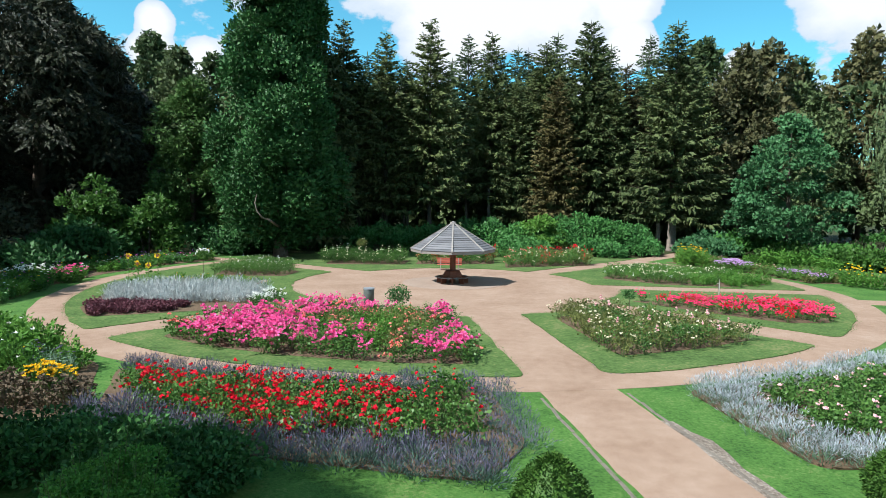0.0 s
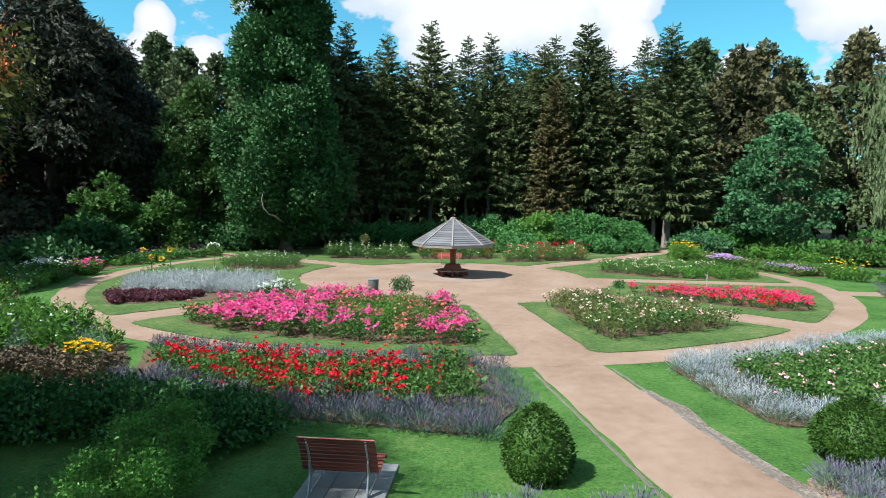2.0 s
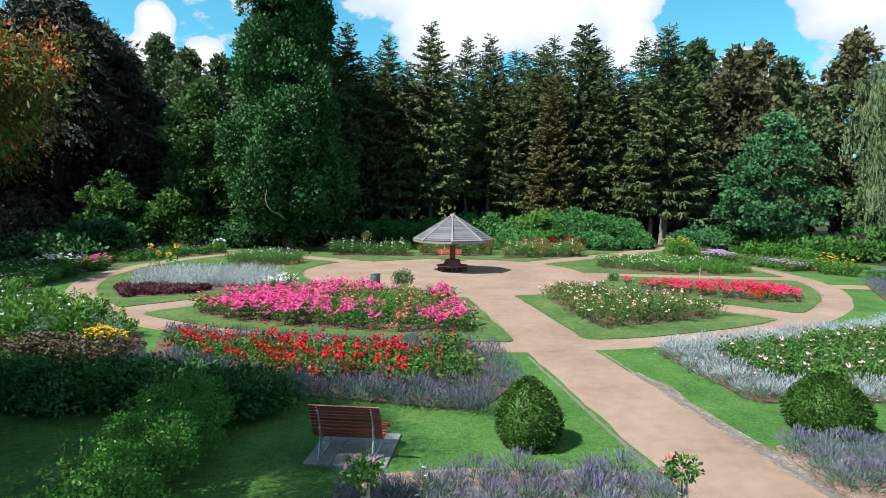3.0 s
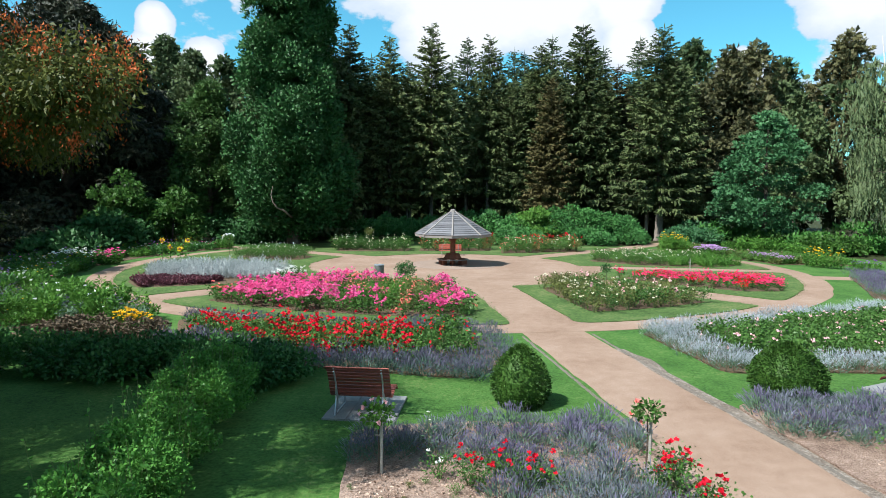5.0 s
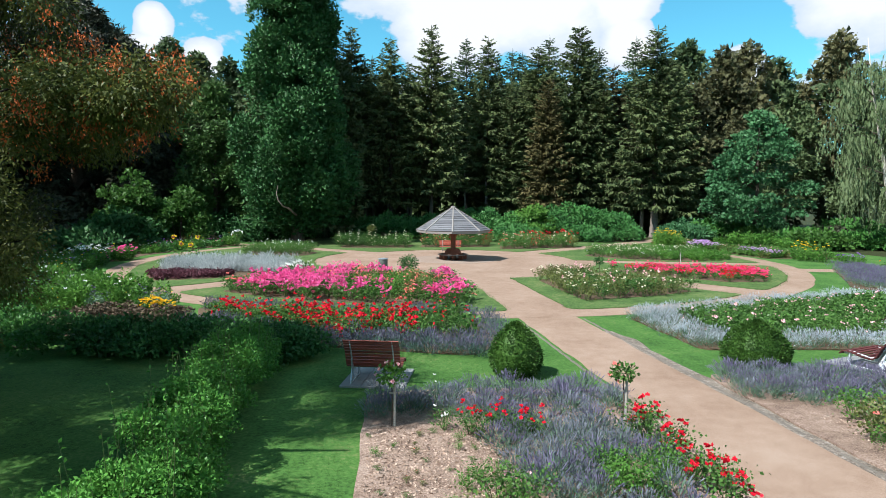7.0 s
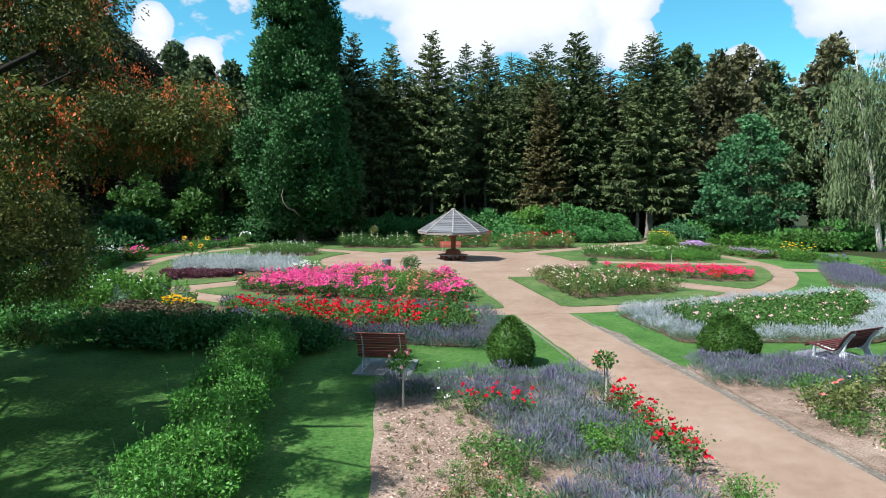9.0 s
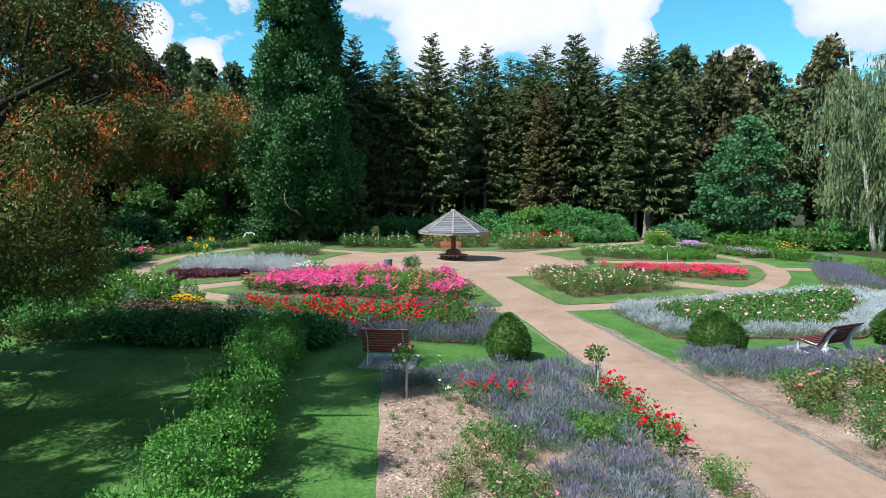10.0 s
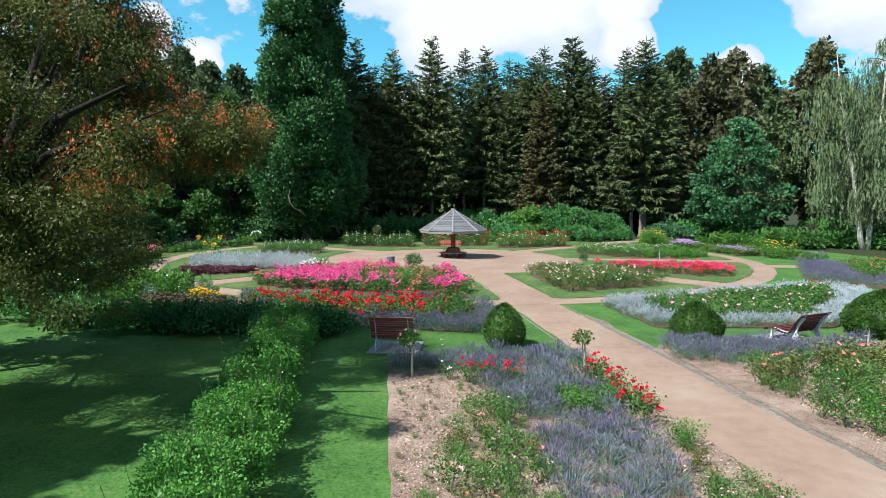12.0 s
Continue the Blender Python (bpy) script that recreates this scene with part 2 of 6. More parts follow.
STEM = plain_mat("green_stem", (0.06, 0.09, 0.025), 0.6)
SPRUCE = leaf_mat("spruce_needles", (0.019, 0.035, 0.013), (0.122, 0.15, 0.054), 0.05, 0.6, 0.14, 6.0, 0.8)
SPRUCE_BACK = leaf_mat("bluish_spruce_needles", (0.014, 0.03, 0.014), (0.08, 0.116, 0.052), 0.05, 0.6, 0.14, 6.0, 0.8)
SPRUCE_BROWN = leaf_mat("browned_spruce_needles", (0.03, 0.031, 0.012), (0.145, 0.12, 0.044), 0.06, 0.6, 0.15, 6.0, 0.8)
OAK = leaf_mat("oak_leaves", (0.008, 0.035, 0.010), (0.05, 0.135, 0.038), 0.12, 0.5, 0.3, 6.0, 0.74)
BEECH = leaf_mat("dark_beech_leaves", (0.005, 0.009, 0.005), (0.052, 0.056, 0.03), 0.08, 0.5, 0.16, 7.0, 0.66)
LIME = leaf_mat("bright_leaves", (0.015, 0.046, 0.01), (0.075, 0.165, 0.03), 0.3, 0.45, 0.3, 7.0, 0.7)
MAPLE = leaf_mat("green_maple_leaves", (0.014, 0.052, 0.02), (0.075, 0.185, 0.072), 0.22, 0.45, 0.25, 6.5, 0.7)
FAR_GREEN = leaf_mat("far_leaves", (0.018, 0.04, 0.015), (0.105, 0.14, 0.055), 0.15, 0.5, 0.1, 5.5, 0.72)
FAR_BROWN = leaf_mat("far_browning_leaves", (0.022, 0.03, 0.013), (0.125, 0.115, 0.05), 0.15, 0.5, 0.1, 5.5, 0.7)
BIRCH = leaf_mat("birch_leaves", (0.04, 0.066, 0.028), (0.165, 0.21, 0.095), 0.25, 0.45, 0.3, 8.0, 0.64)
RHODO = leaf_mat("rhododendron_leaves", (0.016, 0.066, 0.018), (0.076, 0.205, 0.05), 0.12, 0.45, 0.3, 7.0, 0.84)
RHODO_BRIGHT = leaf_mat("light_rhododendron_leaves", (0.035, 0.10, 0.014), (0.13, 0.27, 0.047), 0.2, 0.4, 0.4, 7.0, 0.8)
HEDGE = leaf_mat("hedge_leaves", (0.016, 0.06, 0.014), (0.085, 0.22, 0.042), 0.25, 0.4, 0.5, 9.0, 0.75)
HEDGE_NEAR = leaf_mat("deciduous_hedge_leaves", (0.022, 0.085, 0.016), (0.115, 0.285, 0.05), 0.25, 0.4, 0.5)
FRESH = leaf_mat("fresh_perennial_leaves", (0.035, 0.105, 0.016), (0.14, 0.29, 0.05), 0.3, 0.45, 0.4)
DEEP = leaf_mat("deep_green_leaves", (0.012, 0.045, 0.014), (0.065, 0.17, 0.045), 0.15, 0.45, 0.5)
YEW = leaf_mat("yew_needles", (0.016, 0.045, 0.009), (0.068, 0.14, 0.024), 0.12, 0.5, 0.8)
ROSE_LEAF = leaf_mat("rose_leaves", (0.025, 0.07, 0.016), (0.10, 0.20, 0.045), 0.25, 0.4, 0.5)
ROSE_OLIVE = leaf_mat("olive_rose_leaves", (0.045, 0.062, 0.018), (0.18, 0.195, 0.06), 0.25, 0.45, 0.5)
HERB = leaf_mat("perennial_leaves", (0.028, 0.085, 0.015), (0.12, 0.26, 0.045), 0.3, 0.45, 0.4)
GRASS_BLADE = leaf_mat("grass_blades", (0.038, 0.095, 0.018), (0.085, 0.165, 0.036), 0.15, 0.6, 0.5, upright=True)
LAV_LEAF = leaf_mat("lavender_leaves", (0.05, 0.098, 0.056), (0.155, 0.235, 0.155), 0.15, 0.6, 0.5)
LAV_BLOOM = leaf_mat("lavender_flowers", (0.07, 0.064, 0.1), (0.172, 0.155, 0.238), 0.15, 0.6, 0.5)
LAV_GREY = leaf_mat("greying_lavender_flowers", (0.085, 0.098, 0.112), (0.205, 0.215, 0.262), 0.15, 0.6, 0.5)
# darker copy of the lavender leaves, with the red bed's shade in its colour
LAV_SHADED = leaf_mat("deep_lavender_leaves", (0.03, 0.062, 0.045), (0.10, 0.165, 0.125), 0.15, 0.6, 0.5)
LAV_FADED = leaf_mat("faded_lavender_flowers", (0.19, 0.215, 0.235), (0.48, 0.52, 0.57), 0.15, 0.6, 0.5)
LAV_DUSK = leaf_mat("spent_lavender_flowers", (0.05, 0.054, 0.075), (0.135, 0.13, 0.185), 0.15, 0.6, 0.5)
SILVER = leaf_mat("silver_leaves", (0.18, 0.205, 0.2), (0.6, 0.63, 0.63), 0.15, 0.7, 0.5)
PLUM = leaf_mat("plum_leaves", (0.03, 0.012, 0.018), (0.14, 0.05, 0.065), 0.15, 0.5, 0.5)
STRAW = leaf_mat("blond_grass", (0.16, 0.14, 0.07), (0.4, 0.34, 0.2), 0.3, 0.6, 0.5)
SEDUM = leaf_mat("sedum_heads", (0.05, 0.038, 0.026), (0.155, 0.115, 0.075), 0.1, 0.7, 0.5)


def petal_mat(name, dark, light):
    return leaf_mat(name, dark, light, 0.25, 0.55, 0.7)


RED = petal_mat("red_petals", (0.38, 0.004, 0.016), (0.8, 0.014, 0.04))
PINK = petal_mat("pink_petals", (0.6, 0.03, 0.22), (0.95, 0.21, 0.45))
CORAL = petal_mat("coral_petals", (0.65, 0.1, 0.1), (0.93, 0.32, 0.27))
CRIMSON = petal_mat("crimson_petals", (0.62, 0.012, 0.10), (0.92, 0.09, 0.24))
CREAM = petal_mat("cream_petals", (0.62, 0.52, 0.36), (0.9, 0.85, 0.7))
PALE_PINK = petal_mat("pale_pink_petals", (0.7, 0.28, 0.36), (0.92, 0.6, 0.62))
WHITE = petal_mat("white_petals", (0.7, 0.7, 0.66), (0.9, 0.9, 0.88))
YELLOW = petal_mat("yellow_petals", (0.75, 0.4, 0.01), (0.9, 0.62, 0.03))
ORANGE = petal_mat("orange_petals", (0.65, 0.15, 0.02), (0.85, 0.3, 0.05))
LILAC = petal_mat("lilac_petals", (0.38, 0.2, 0.46), (0.68, 0.46, 0.74))
SAMARA = petal_mat("red_maple_keys", (0.32, 0.045, 0.014), (0.62, 0.17, 0.05))
VIOLET = petal_mat("violet_petals", (0.14, 0.06, 0.3), (0.32, 0.16, 0.5))
ROOF_WOOD = wood_mat("weathered_roof_boards", (0.05, 0.049, 0.054), (0.165, 0.16, 0.17), 0.8, along=(9, 9, 9))
FASCIA_WOOD = wood_mat("bleached_fascia", (0.13, 0.112, 0.1), (0.29, 0.262, 0.245), 0.8)
RED_WOOD = wood_mat("red_stained_wood", (0.09, 0.018, 0.012), (0.29, 0.06, 0.035), 0.45, spec=0.5)
DARK_RED_WOOD = wood_mat("dark_red_stained_wood", (0.03, 0.009, 0.009), (0.1, 0.026, 0.024), 0.65, spec=0.2)
BRIGHT_RED_WOOD = wood_mat("bright_red_stained_wood", (0.22, 0.045, 0.03), (0.42, 0.11, 0.075), 0.5)
BROWN_WOOD = wood_mat("brown_post_wood", (0.085, 0.025, 0.014), (0.24, 0.08, 0.045), 0.6)
STAKE_WOOD = wood_mat("grey_stake_wood", (0.18, 0.16, 0.14), (0.42, 0.39, 0.35), 0.85)
STEEL = plain_mat("galvanised_steel", (0.45, 0.48, 0.52), 0.4, 0.7, 0.12, 3)
# bench steel in the sun: the light is put into a paler colour
SUNLIT_STEEL = plain_mat("pale_painted_steel", (0.58, 0.61, 0.66), 0.5, 0.1, 0.12, 3)
DARK_STEEL = plain_mat("dark_steel", (0.06, 0.065, 0.075), 0.45, 0.5)
BIN_METAL = plain_mat("grey_bin_paint", (0.09, 0.1, 0.09), 0.5, 0.2)

# ---- mesh helpers ----
def quad_mesh(name, V):
    """A mesh of loose quads from an array (n, 4, 3)."""
    n = len(V)
    me = bpy.data.meshes.new(name)
    me.vertices.add(4 * n)
    me.vertices.foreach_set("co", np.ascontiguousarray(V, dtype=np.float32).ravel())
    me.loops.add(4 * n)
    me.loops.foreach_set("vertex_index", np.arange(4 * n, dtype=np.int32))
    me.polygons.add(n)
    me.polygons.foreach_set("loop_start", np.arange(0, 4 * n, 4, dtype=np.int32))
    me.update(calc_edges=True)
    return me


class Solid:
    """Gathers vertices and faces of one part."""

    def __init__(self):
        self.v, self.f = [], []

    def add(self, verts, faces):
        k = len(self.v)
        self.v += [tuple(p) for p in verts]
        self.f += [tuple(i + k for i in f) for f in faces]
        return self

    def box(self, x, y, z, m=None, bevel=0.0):
        """A box of that size round the origin, its upper edges chamfered, placed by m."""
        m = m or Matrix()
        a, b, c, e = x / 2, y / 2, z / 2, min(bevel, x / 3, y / 3, z / 2)
        if e:
            ring = [(-a, -b, -c), (a, -b, -c), (a, b, -c), (-a, b, -c), (-a, -b, c - e), (a, -b, c - e), (a, b, c - e), (-a, b, c - e),
                    (-a + e, -b + e, c), (a - e, -b + e, c), (a - e, b - e, c), (-a + e, b - e, c)]
            fs = [(3, 2, 1, 0), (8, 9, 10, 11)]
            fs += [(i + o, (i + 1) % 4 + o, (i + 1) % 4 + 4 + o, i + 4 + o) for o in (0, 4) for i in range(4)]
        else:
            ring = [(p, q, r) for r in (-c, c) for p, q in ((-a, -b), (a, -b), (a, b), (-a, b))]
            fs = [(3, 2, 1, 0), (4, 5, 6, 7)] + [(i, (i + 1) % 4, (i + 1) % 4 + 4, i + 4) for i in range(4)]
        return self.add([m @ Vector(p) for p in ring], fs)

    def tube(self, pts, radii, sides=8, cap=True):
        pts = [Vector(p) for p in pts]
        rings = []
        for i, p in enumerate(pts):
            d = (pts[min(i + 1, len(pts) - 1)] - pts[max(i - 1, 0)]).normalized()
            u = d.cross(Vector((0.3, 1, 0.1)) if abs(d.y) < 0.9 else Vector((1, 0, 0))).normalized()
            w = d.cross(u)
            rings.append([p + (u * math.cos(2 * math.pi * k / sides) + w * math.sin(2 * math.pi * k / sides)) * radii[i] for k in range(sides)])
        fs = [(i * sides + k, i * sides + (k + 1) % sides, (i + 1) * sides + (k + 1) % sides, (i + 1) * sides + k) for i in range(len(pts) - 1) for k in range(sides)]
        if cap:
            fs += [tuple(range(sides))[::-1], tuple(range((len(pts) - 1) * sides, len(pts) * sides))]
        return self.add([q for r in rings for q in r], fs)

    def mesh(self, name, smooth=False):
        me = bpy.data.meshes.new(name)
        me.from_pydata(self.v, [], self.f)
        if smooth:
            me.polygons.foreach_set("use_smooth", [True] * len(me.polygons))
        me.update()
        return me


def part(name, mesh, material, parent=None, label=""):
    """Links a mesh (or a Solid) as one object under a thing or a part."""
    if isinstance(mesh, Solid):
        mesh = mesh.mesh(name)
    ob = new(name, mesh)
    mesh.materials.append(material)
    ob.parent = parent
    if label:
        tagged(ob, label)
    return ob


def thing(name, m, label, category, group="", kind=""):
    ob = new(name)
    ob.empty_display_size = 0.2
    ob.matrix_basis = m
    return tagged(ob, label, category, group, kind)


def unit(a):
    return a / np.maximum(np.linalg.norm(a, axis=-1, keepdims=True), 1e-9)


def leaves(P, D, size, width, rng, curl=0.25):
    """Diamond leaves: they start at P, grow along D, are about size long and width * size wide, and bend a little."""
    n = len(P)
    D = unit(D)
    S = unit(np.cross(D, rng.normal(size=(n, 3))))
    U = np.cross(S, D)
    ln = (size * rng.uniform(0.65, 1.3, n))[:, None]
    V = np.empty((n, 4, 3))
    V[:, 0] = P
    V[:, 1] = P + D * ln * 0.5 + S * ln * width * 0.5 + U * ln * curl * 0.3
    V[:, 2] = P + D * ln - U * ln * curl
    V[:, 3] = P + D * ln * 0.5 - S * ln * width * 0.5 + U * ln * curl * 0.3
    return V


def ball_points(n, rng, floor=-1.0):
    d = unit(rng.normal(size=(int(n * 2.2) + 8, 3)))
    d = d[d[:, 2] > floor]
    return d[:n]


def clump_leaves(blobs, per_m2, size, width, rng, droop=0.25, shell=(0.62, 1.06), floor=-0.6, outward=1.0):
    """Leaves on the outer shells of many uneven clumps (x, y, z, rx, rz)."""
    out = []
    for x, y, z, rx, rz in blobs:
        n = max(6, int(4 * math.pi * rx * (rx + 2 * rz) / 3 * per_m2))
        d = ball_points(n, rng, floor)
        n = len(d)
        lump = 1 + 0.16 * np.sin(d[:, :1] * 5.1 + x * 3) * np.cos(d[:, 1:2] * 4.3 + z * 2) + 0.1 * np.sin(d[:, 2:] * 7.7 + y)
        P = np.array((x, y, z)) + d * np.array((rx, rx, rz)) * lump * rng.uniform(*shell, (n, 1))
        D = d * outward + rng.normal(size=(n, 3)) * 0.7 + np.array((0, 0, -droop))
        out.append(leaves(P, D, size, width, rng))
    return np.concatenate(out)


def inside(poly, x, y):
    hit = False
    for (x0, y0), (x1, y1) in zip(poly, poly[1:] + poly[:1]):
        if (y0 > y) != (y1 > y) and x < (x1 - x0) * (y - y0) / (y1 - y0) + x0:
            hit = not hit
    return hit


def scatter(poly, gap, rng, jitter=0.35):
    """Points on a jittered grid of that spacing within a polygon."""
    xs, ys = [p[0] for p in poly], [p[1] for p in poly]
    pts, row, y = [], 0, min(ys)
    while y < max(ys):
        x = min(xs) + (row % 2) * gap / 2
        while x < max(xs):
            px, py = x + rng.uniform(-jitter, jitter) * gap, y + rng.uniform(-jitter, jitter) * gap
            if inside(poly, px, py):
                pts.append((px, py))
            x += gap
        y += gap * 0.87
        row += 1
    return pts


def rounded(poly, r=0.6, steps=4):
    """The polygon with its sharp corners rounded off."""
    out, n = [], len(poly)
    for i in range(n):
        a, b, c = Vector(poly[i - 1]), Vector(poly[i]), Vector(poly[(i + 1) % n])
        u, w = a - b, c - b
        if u.length < 1e-6 or w.length < 1e-6 or u.angle(w) > 2.7:
            out.append(tuple(b))
            continue
        k = min(r, u.length * 0.45, w.length * 0.45)
        p, q = b + u.normalized() * k, b + w.normalized() * k
        out += [tuple(p * (1 - s) ** 2 + b * 2 * s * (1 - s) + q * s * s) for s in (j / steps for j in range(steps + 1))]
    return out


def slab(name, poly, z0, z1, material, wobble=0.0, step=0.7):
    """A flat sheet of ground with an edge of its own: the polygon, from z0 up to z1, its outline a little uneven."""
    pts = []
    for (x0, y0), (x1, y1) in zip(poly, poly[1:] + poly[:1]):
        k = max(1, int(math.hypot(x1 - x0, y1 - y0) / step)) if wobble else 1
        for j in range(k):
            x, y = x0 + (x1 - x0) * j / k, y0 + (y1 - y0) * j / k
            if wobble:
                x += wobble * noise.noise((x * 0.9, y * 0.9, 3.1))
                y += wobble * noise.noise((x * 0.9, y * 0.9, 8.7))
            pts.append((x, y))
    bm = bmesh.new()
    top = bm.faces.new([bm.verts.new((x, y, z1)) for x, y in pts])
    if top.normal.z < 0:
        top.normal_flip()
    n = len(pts)
    low = [bm.verts.new((v.co.x, v.co.y, z0)) for v in top.verts]
    up = list(top.verts)
    for i in range(n):
        bm.faces.new((up[i], low[i], low[(i + 1) % n], up[(i + 1) % n]))
    bm.normal_update()
    bmesh.ops.recalc_face_normals(bm, faces=bm.faces[:])
    if top.normal.z < 0:
        bmesh.ops.reverse_faces(bm, faces=bm.faces[:])
    bmesh.ops.triangulate(bm, faces=[top])
    me = bpy.data.meshes.new(name)
    bm.to_mesh(me)
    bm.free()
    ob = new(name, me)
    me.materials.append(material)
    return ob


def place(x, y, z=0.0, turn=0.0, s=1.0):
    return Matrix.Translation((x, y, z)) @ Matrix.Rotation(turn, 4, "Z") @ Matrix.Scale(s, 4)

# ---- ground, paths, lawns ----
CX, CY = -0.4, 43.8                  # the middle of the round garden
RING_IN, RING_OUT = 24.0, 25.6


def polar(r, a):
    return CX + r * math.cos(radians(a)), CY + r * math.sin(radians(a))


def arc(r, a0, a1, step=3.0):
    n = max(2, int(abs(a1 - a0) / step))
    return [polar(r, a0 + (a1 - a0) * i / n) for i in range(n + 1)]


def island(a, wa, b, wb, r0, r1, inset=0.0):
    """The ground between two spoke paths at the angles a and b with the half widths wa and wb, from the plaza to the ring."""
    r0, r1, wa, wb = r0 + inset, r1 - inset, wa + inset, wb + inset
    o = lambda w, r: math.degrees(math.asin(w / r))
    return arc(r1, a + o(wa, r1), b - o(wb, r1)) + arc(r0, b - o(wb, r0), a + o(wa, r0))


def structure(ob, label, category):
    return tagged(ob, label, category, kind="structure")


def square(name, x0, y0, x1, y1, z, material, cut=1):
    s = Solid()
    s.v = [(x0 + (x1 - x0) * i / cut, y0 + (y1 - y0) * j / cut, z) for j in range(cut + 1) for i in range(cut + 1)]
    s.f = [(j * (cut + 1) + i, j * (cut + 1) + i + 1, (j + 1) * (cut + 1) + i + 1, (j + 1) * (cut + 1) + i) for j in range(cut) for i in range(cut)]
    return part(name, s, material)


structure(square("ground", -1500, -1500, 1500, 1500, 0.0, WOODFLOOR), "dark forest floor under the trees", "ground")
structure(slab("lawn", rounded([(-34, -40), (34, -40), (36, 10), (38, 50), (30, 66), (-26, 66), (-36, 50), (-34, 10)], 6), 0.0, 0.02, LAWN), "mown green lawn round the rose garden", "lawn")
structure(slab("path_ring", arc(RING_OUT, 0, 357), 0.0, 0.032, GRAVEL, 0.12), "pinkish sandy gravel paths and round plaza", "path")

SPOKES = {"south": (-80.2, 1.37), "southeast": (-47.0, 1.25), "east": (-6.0, 1.0), "northeast": (46.0, 1.1), "northwest": (145.0, 1.15), "southwest": (230.0, 1.1)}
ISLANDS = {
    "pink": (230.0, 1.1, 279.8, 1.37, 13.0, RING_IN),
    "cream": (-80.2, 1.5, -47.0, 1.25, 12.6, RING_IN),
    "red": (-47.0, 1.25, -6.0, 1.0, 11.4, RING_IN),
    "white": (-6.0, 1.0, 46.0, 1.2, 9.6, RING_IN),
    "north": (46.0, 1.1, 145.0, 1.15, 9.6, 27.0),
    "west": (145.0, 1.15, 230.0, 1.1, 11.4, RING_IN),
}
for name, spec in ISLANDS.items():
    structure(slab("lawn", rounded(island(*spec), 0.9), 0.0, 0.062, DRY_LAWN, 0.16), "mown lawn round a flower bed, its edge cut along the path", "lawn")


def strip(points, half, z, name, label):
    """A path along a line of points."""
    left, right = [], []
    for i, p in enumerate(points):
        a, b = Vector(points[max(i - 1, 0)]), Vector(points[min(i + 1, len(points) - 1)])
        d = (b - a).normalized()
        left.append((p[0] - d.y * half, p[1] + d.x * half))
        right.append((p[0] + d.y * half, p[1] - d.x * half))
    return structure(slab(name, left + right[::-1], 0.0, z, GRAVEL, 0.12), label, "path")


def south_path(y):
    return CX - 0.12 + 0.173 * (CY - y)


strip([(south_path(y), y) for y in (20, 12, 4, -4, -12, -24, -40)], 1.27, 0.028, "path_south", "straight sandy gravel path leading to the plaza")
structure(slab("path_verge", [(south_path(y) + d, y) for d, ys in ((1.2, (16, 10, 4, -4, -14)), (1.75, (-14, -4, 4, 10, 16))) for y in ys], 0.0, 0.024, VERGE, 0.25), "stony dirt verge along the gravel path", "path")
strip([polar(r, 46 + (r - 22) * 0.1) for r in (21, 25, 29, 33, 40)], 1.1, 0.028, "path_northeast", "sandy gravel path leading to the trees")
strip([polar(r, 145 + (r - 22) * 0.3) for r in (21, 25, 29, 33)], 1.1, 0.028, "path_northwest", "sandy gravel path leading past the tall tree")
strip([polar(r, -14 + (r - 25) * 0.2) for r in (24.5, 28, 32, 40)], 1.0, 0.028, "path_east", "sandy gravel path between the outer beds")

